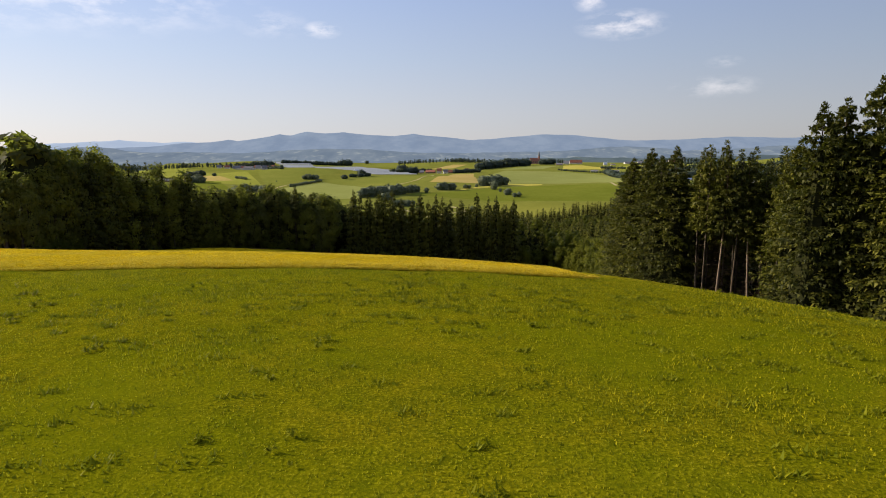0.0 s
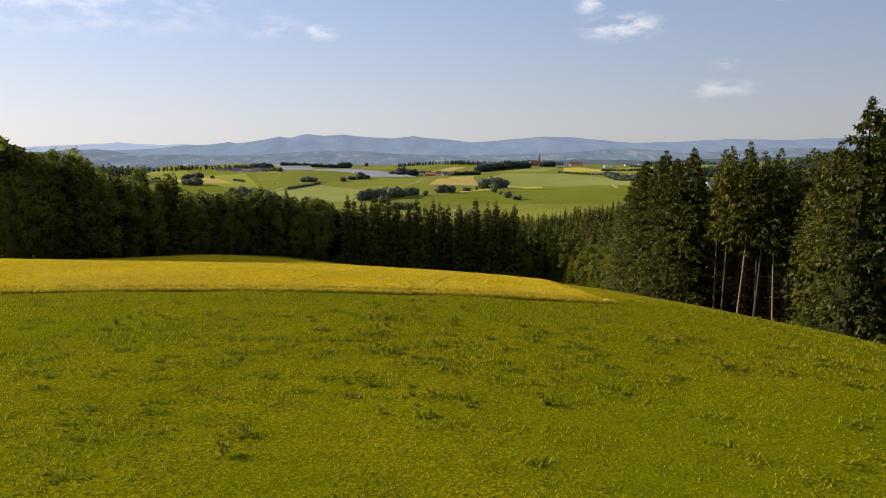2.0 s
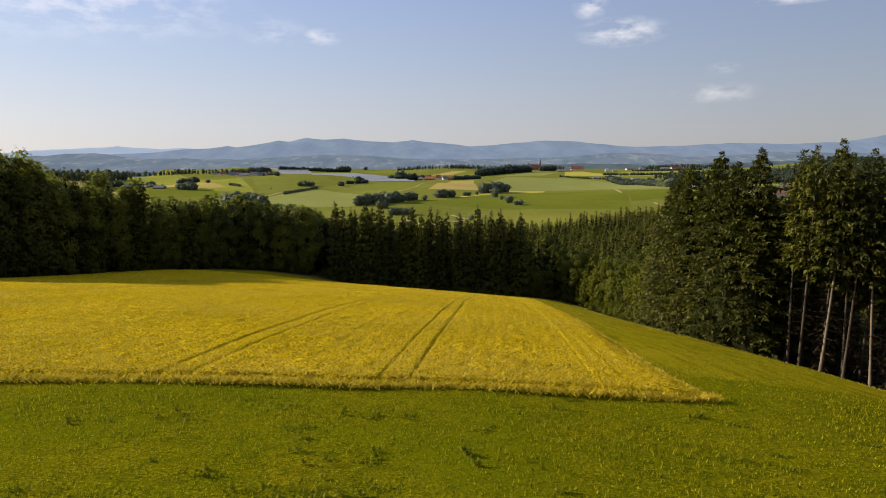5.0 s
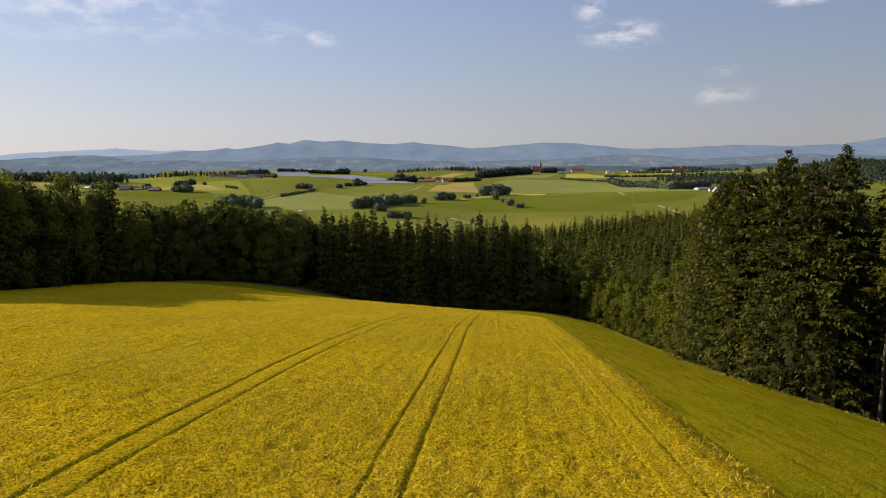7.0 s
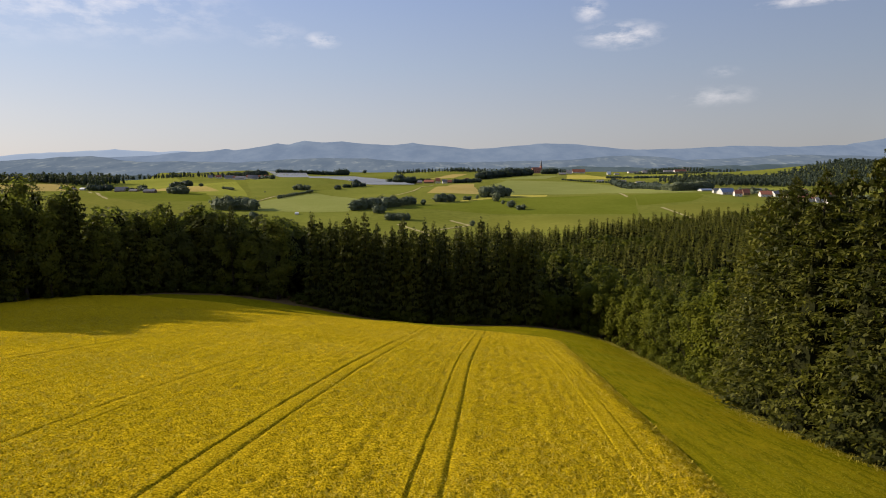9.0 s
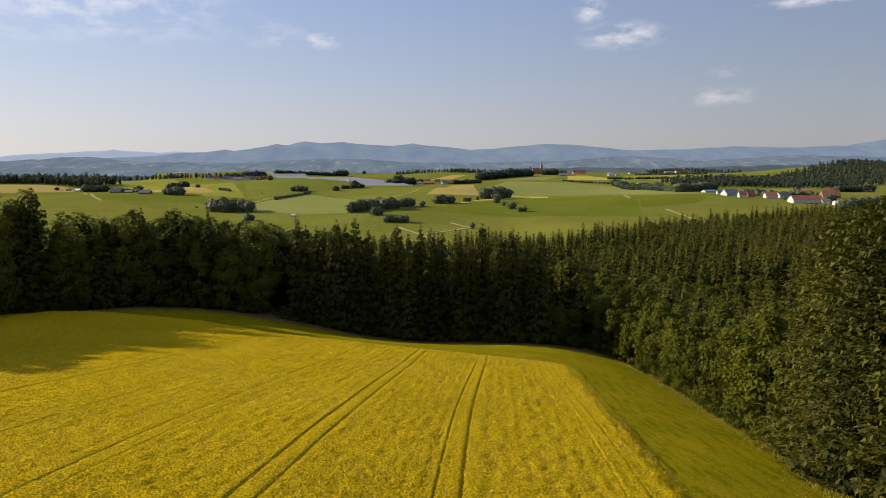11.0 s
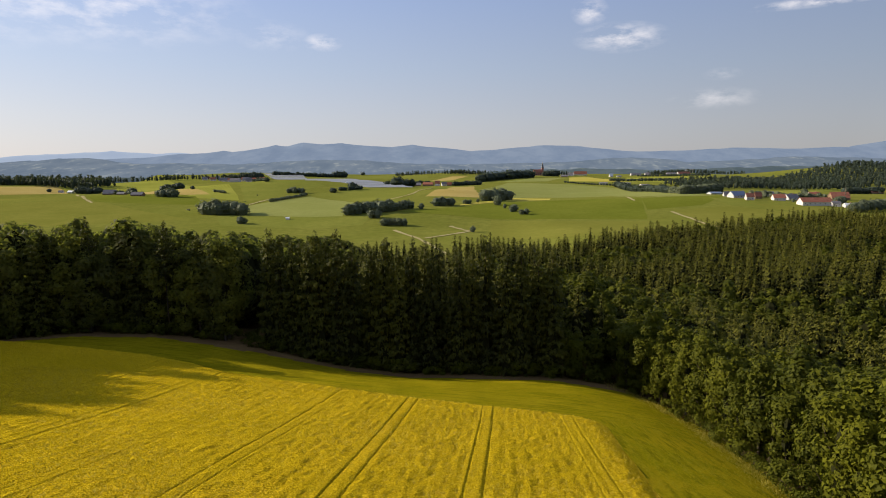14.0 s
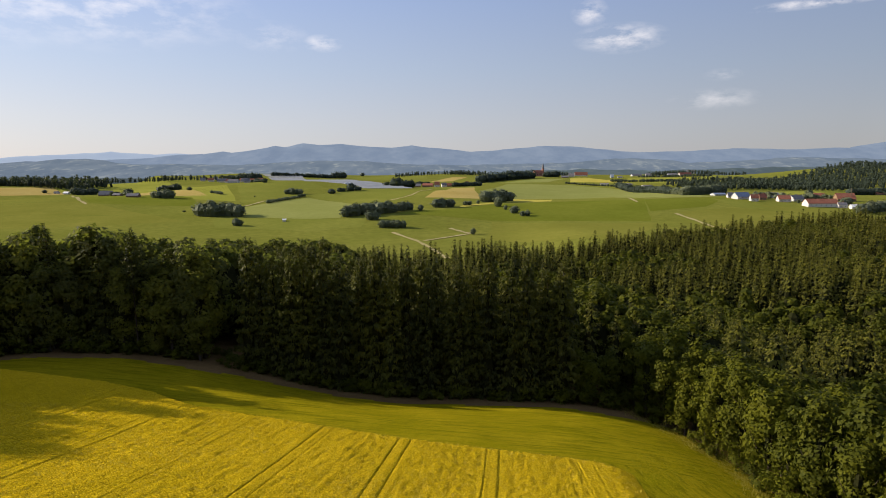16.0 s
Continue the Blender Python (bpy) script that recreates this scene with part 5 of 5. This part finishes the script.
house(-565, 1930, 12, 6.0, 5.0, GREY_WALL, ROOF_RED)
house(-546, 1950, 16, 6.0, 5.0, WHITE_WALL, ROOF_RED)
house(-69, 1703, 30, 4.5, 4.5, WOOD_WALL, ROOF_GREY)
house(-35, 1703, 27, 6.0, 4.5, WOOD_WALL, ROOF_RED)
house(-11, 1691, 13, 8.9, 6.0, WHITE_WALL, ROOF_RED)
house(7, 1679, 13, 7.4, 4.4, WHITE_WALL, ROOF_GREY)
house(21, 1669, 12, 5.9, 4.4, WOOD_WALL, ROOF_RED)
house(70, 1754, 9, 6.2, 4.6, WHITE_WALL, ROOF_RED)
house(507, 2490, 23, 6.8, 6.8, WHITE_WALL, ROOF_GREY)
house(620, 2821, 56, 7.7, 10.3, WHITE_WALL, ROOF_RED)
house(418, 2174, 23, 3.9, 3.9, WOOD_WALL, ROOF_GREY)
house(719, 2679, 15, 7.3, 7.3, WHITE_WALL, ROOF_WHITE)
house(753, 2679, 19, 4.9, 2.4, WHITE_WALL, ROOF_GREY)
house(867, 2819, 46, 5.1, 5.1, WHITE_WALL, ROOF_GREY)
house(895, 2739, 25, 5.0, 7.5, WHITE_WALL, ROOF_GREY)
house(950, 2487, 49, 9.0, 6.7, WHITE_WALL, ROOF_RED)
house(957, 2634, 38, 4.8, 4.8, GREY_WALL, ROOF_GREY)
house(1121, 2851, 36, 10.4, 7.8, GREY_WALL, ROOF_GREY)
house(467, 1641, 23, 5.8, 1.4, WHITE_WALL, ROOF_GREY)
house(499, 1589, 22, 4.2, 1.4, WHITE_WALL, ROOF_GREY)
house(424, 1690, 21, 4.5, 1.5, WHITE_WALL, ROOF_GREY)
house(-193, 871, 4, 2.6, 1.0, WHITE_WALL, ROOF_WHITE)
polytunnel(-233, 1602, 6, 4)
polytunnel(-232, 1642, 6, 4)
polytunnel(-225, 1698, 6, 4)
polytunnel(-220, 1720, 6, 4)
polytunnel(-209, 1753, 6, 4)
polytunnel(-203, 1769, 6, 4)
polytunnel(-189, 1795, 6, 4)
polytunnel(-183, 1807, 6, 4)


def farm_mast(x, y, high):
    """A tall timber pole with a crossarm."""
    top = tagged(new("utility_pole"), "tall pale timber pole beside farm buildings", "pole")
    under(top, new("pole", np_mesh("pole", *trunk_geo(high, 0.6, 0.35, 8, 3), PALE_BARK)))
    under(top, new("crossarm", np_mesh("crossarm", *box_geo(-1.6, 1.6, -0.15, 0.15, high - 1.6, high - 1.2), PALE_BARK)))
    top.location = (x, y, gz(x, y))


farm_mast(665, 1100, 21)


# solar park on the far rise: rows of tilted panels on posts
def panel_row(x, y, length):
    top = tagged(new("solar_panel_row"), "long row of tilted grey-blue solar panels", "solar panels", "rows of the solar park")
    under(top, new("panel", np_mesh("panel", *box_geo(-length / 2, length / 2, -3.0, 3.0, -0.06, 0.06), PANEL))).matrix_basis = pose(0, 0, 2.2, 16, 0, 0)
    post = np_mesh("post", *box_geo(-0.1, 0.1, -0.1, 0.1, 0, 2.2), STEEL)
    for s in (-0.4, 0.0, 0.4):
        under(top, new("post", post)).location = (s * length, 0, 0)
    top.matrix_world = pose(x, y, gz(x, y), 0, 0, 4.0)


for k in range(26):
    t = k / 25
    panel_row(-335 + 205 * t, 1860 - 400 * t + 20 * math.sin(k), 170 - 70 * abs(t - 0.45))
for k in range(14):
    t = k / 13
    panel_row(-640 + 200 * t, 2540 - 640 * t, 150 - 60 * t)


def church(x, y):
    """A red brick village church with a steep roof and a slim spire."""
    top = tagged(new("church"), "red brick village church with a slender dark spire", "church")
    nave = under(top, new("nave", np_mesh("nave", *gable_walls(17, 8, 13, 9), BRICK_WALL)))
    under(top, new("roof", np_mesh("roof", *gable_roof(17, 8, 13, 9), ROOF_RED)))
    tower = under(top, new("tower", np_mesh("tower", *box_geo(13.5, 20.5, -3.5, 3.5, 0, 28), BRICK_WALL)))
    v = np.array([(13.2, -3.8, 28), (20.8, -3.8, 28), (20.8, 3.8, 28), (13.2, 3.8, 28), (17, 0, 50)], float)
    under(tower, new("spire", np_mesh("spire", v, np.array([(0, 1, 4), (1, 2, 4), (2, 3, 4), (3, 0, 4), (0, 2, 1), (0, 3, 2)]), ROOF_GREY)))
    pane = np_mesh("window", *box_geo(-0.9, 0.9, -0.1, 0.1, -3, 3), DARK_GLASS)
    for k in range(4):
        under(nave, new("window", pane)).location = (-13 + k * 7, -8.06, 7)
    top.matrix_world = pose(x, y, gz(x, y) - 0.5, 0, 0, 8)


church(350, 2315)

# copses, orchard trees and hedges too far off to count
p = np.array(FAR_COPSE)
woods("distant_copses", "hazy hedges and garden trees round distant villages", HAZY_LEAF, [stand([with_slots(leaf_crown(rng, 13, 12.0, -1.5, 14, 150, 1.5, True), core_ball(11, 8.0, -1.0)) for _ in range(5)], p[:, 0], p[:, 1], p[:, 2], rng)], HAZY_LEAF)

# closed woods on the far side
xs, ys = scatter(-1700, 1700, 1320, 2900, 14.5, rng)
lift = 0.43 * (xs - 564)
right_wood = (xs > 545) & (xs < 1850) & (ys > 1345 + lift) & (ys < 1345 + lift + 260 + 0.2 * (xs - 560))
left_wood = (xs < -830) & (xs > -1700) & (ys > 1500 - 0.40 * (xs + 844)) & (ys < 1660 - 0.40 * (xs + 844))
lip = np.interp(-xs / (ys - 60), [0.5, 0.6], [2000, 1620])
lip_wood = (xs / (ys - 60) < -0.43) & (xs / (ys - 60) > -0.6) & (ys > lip - 25) & (ys < lip + 25)
thin_wood = (xs < -640) & (xs > -900) & (ys > 1960 - 0.3 * (xs + 640)) & (ys < 1990 - 0.3 * (xs + 640))
behind = (ys > 2680) & (ys < 2740 + 40 * ripple(xs, ys, 120.0)) & (ripple(xs, ys * 0, 160.0, 2.0) > -0.1) & ((xs > 420) | ((xs > -200) & (xs < 300)))
ok = right_wood | left_wood | lip_wood | thin_wood | behind
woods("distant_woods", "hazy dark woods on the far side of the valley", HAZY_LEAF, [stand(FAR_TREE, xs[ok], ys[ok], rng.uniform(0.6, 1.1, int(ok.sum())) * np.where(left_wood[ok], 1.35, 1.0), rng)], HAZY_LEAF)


# ---- mountains and foothills on the horizon ----
def ridge(name, label, y, deep, mat, px, rise, rough, base):
    """A long ridge: its crest line rises and falls along x."""
    x = np.linspace(-4300, 4300, 520)
    top = np.interp(x, px, rise) + rough * (ripple(x, x * 0, 70.0, 1.0) + 0.5 * ripple(x, x * 0, 27.0, 2.0))
    prof = np.array([0.0, 0.12, 0.3, 0.5, 0.72, 0.9, 1.0, 0.9])
    rows = np.linspace(-1.0, 0.2, len(prof))
    X = np.repeat(x[None], len(prof), 0) + 40 * ripple(np.repeat(x[None], len(prof), 0), np.repeat(rows[:, None] * 900, len(x), 1), 130.0)
    Y = y + rows[:, None] * deep + 0 * X
    folds = 1 - 0.12 * (1 - prof[:, None]) * (0.5 + 0.5 * ripple(X, Y * 0.4, 110.0, 3.0))
    Z = base + (top[None] - base) * prof[:, None] * folds
    ob = new(name, np_mesh(name, np.stack([X, Y, Z], -1).reshape(-1, 3), grid_faces(len(x), len(prof)), mat, True))
    return tagged(ob, label, "mountains", kind="structure")


K = 4787 / 1059.5
CREST = np.array([(-300, 3), (0, 4), (100, 8), (200, 11), (270, 14), (335, 20), (372, 21), (398, 26), (423, 23), (445, 26), (463, 30), (496, 35), (517, 33), (550, 39.5), (575, 36.5), (600, 38.5), (626, 36.5),
                  (662, 33), (698, 32), (735, 36), (771, 31.5), (800, 28), (830, 25), (870, 27), (925, 32), (970, 35), (1010, 33.5), (1060, 29), (1120, 24), (1200, 26), (1250, 29), (1300, 31), (1400, 29), (1450, 32), (1490, 32), (1568, 46), (1750, 50)], float)
FARTHER = np.array([(-300, 12), (0, 12), (60, 18), (130, 20), (210, 25), (280, 20), (330, 22), (420, 17), (500, 20), (700, 10), (1750, 5)], float)
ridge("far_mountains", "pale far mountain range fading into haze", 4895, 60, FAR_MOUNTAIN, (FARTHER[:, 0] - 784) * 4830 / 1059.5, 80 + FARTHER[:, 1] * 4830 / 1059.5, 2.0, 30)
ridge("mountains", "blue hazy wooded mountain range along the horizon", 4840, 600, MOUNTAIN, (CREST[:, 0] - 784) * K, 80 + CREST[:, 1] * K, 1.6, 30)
K2 = 4130 / 1059.5
LOW = np.array([(-300, 6), (0, 4), (120, 12), (160, 13), (250, 3), (330, 4), (420, 2), (500, 6), (560, 10), (640, 9), (720, 4), (800, 2), (900, 4), (1000, 6), (1080, 14), (1150, 13), (1220, 6), (1300, 10), (1400, 16), (1500, 14), (1568, 12), (1750, 10)], float)
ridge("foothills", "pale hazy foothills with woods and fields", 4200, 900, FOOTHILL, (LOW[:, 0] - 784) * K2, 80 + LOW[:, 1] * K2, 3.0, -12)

K3 = 3200 / 1059.5
WOODED = np.array([(-300, -30), (560, -30), (700, -16), (790, -10), (850, -12), (950, -7), (1060, -5), (1150, -8), (1250, -5), (1350, -2), (1450, 0), (1568, 2), (1750, 3)], float)
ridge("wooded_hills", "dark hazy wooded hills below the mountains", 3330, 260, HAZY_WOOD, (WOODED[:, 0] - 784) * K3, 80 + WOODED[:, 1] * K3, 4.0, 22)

# ---- weeds in the meadow ----
def weed_geo(rng, leaves, size):
    V, F, n = [], [], 0
    for k in range(leaves):
        a = rng.uniform(0, 2 * math.pi)
        L = size * rng.uniform(0.6, 1.2)
        up = rng.uniform(0.3, 1.1)
        c, s = math.cos(a), math.sin(a)
        p0, p1, p2 = np.zeros(3), np.array([c * L * 0.55, s * L * 0.55, L * up * 0.6]), np.array([c * L, s * L, L * (up * 0.6 - 0.15)])
        w = np.array([-s, c, 0]) * L * 0.16
        V.append(np.stack([p0, p1 - w, p1 + w, p2]))
        F += [(n, n + 1, n + 2), (n + 1, n + 3, n + 2)]
        n += 4
    return np.concatenate(V), np.array(F)


rng = np.random.default_rng(5)
DOCK = [np_mesh("dock_plant", *weed_geo(rng, 22, s), WEED) for s in (0.40, 0.5, 0.34, 0.45)]
count = 0
while count < 288:
    y = 10 + 60 * rng.random() ** 0.8
    x = rng.uniform(-1, 1) * (12 + 0.62 * y)
    belt = math.exp(-((y - 48 - 0.05 * x) / 8) ** 2)
    if x > float(forest_right(y)) - 3 or rng.random() > 0.25 + 0.75 * belt:
        continue
    for _ in range(int(rng.integers(2, 7))):
        xx, yy = x + rng.normal(0, 0.8), min(69.5, y + rng.normal(0, 0.8))
        o = tagged(new("dock_plant", DOCK[int(rng.integers(4))]), "dark leafy dock plant in the meadow", "plant", "dock plants in the meadow")
        k = float(rng.uniform(0.35, 0.75))
        o.matrix_world = pose(xx, yy, gz(xx, yy) + 0.02, 0, 0, float(rng.uniform(0, 360))) @ Matrix.Diagonal((k, k, k * 1.7, 1))
        count += 1
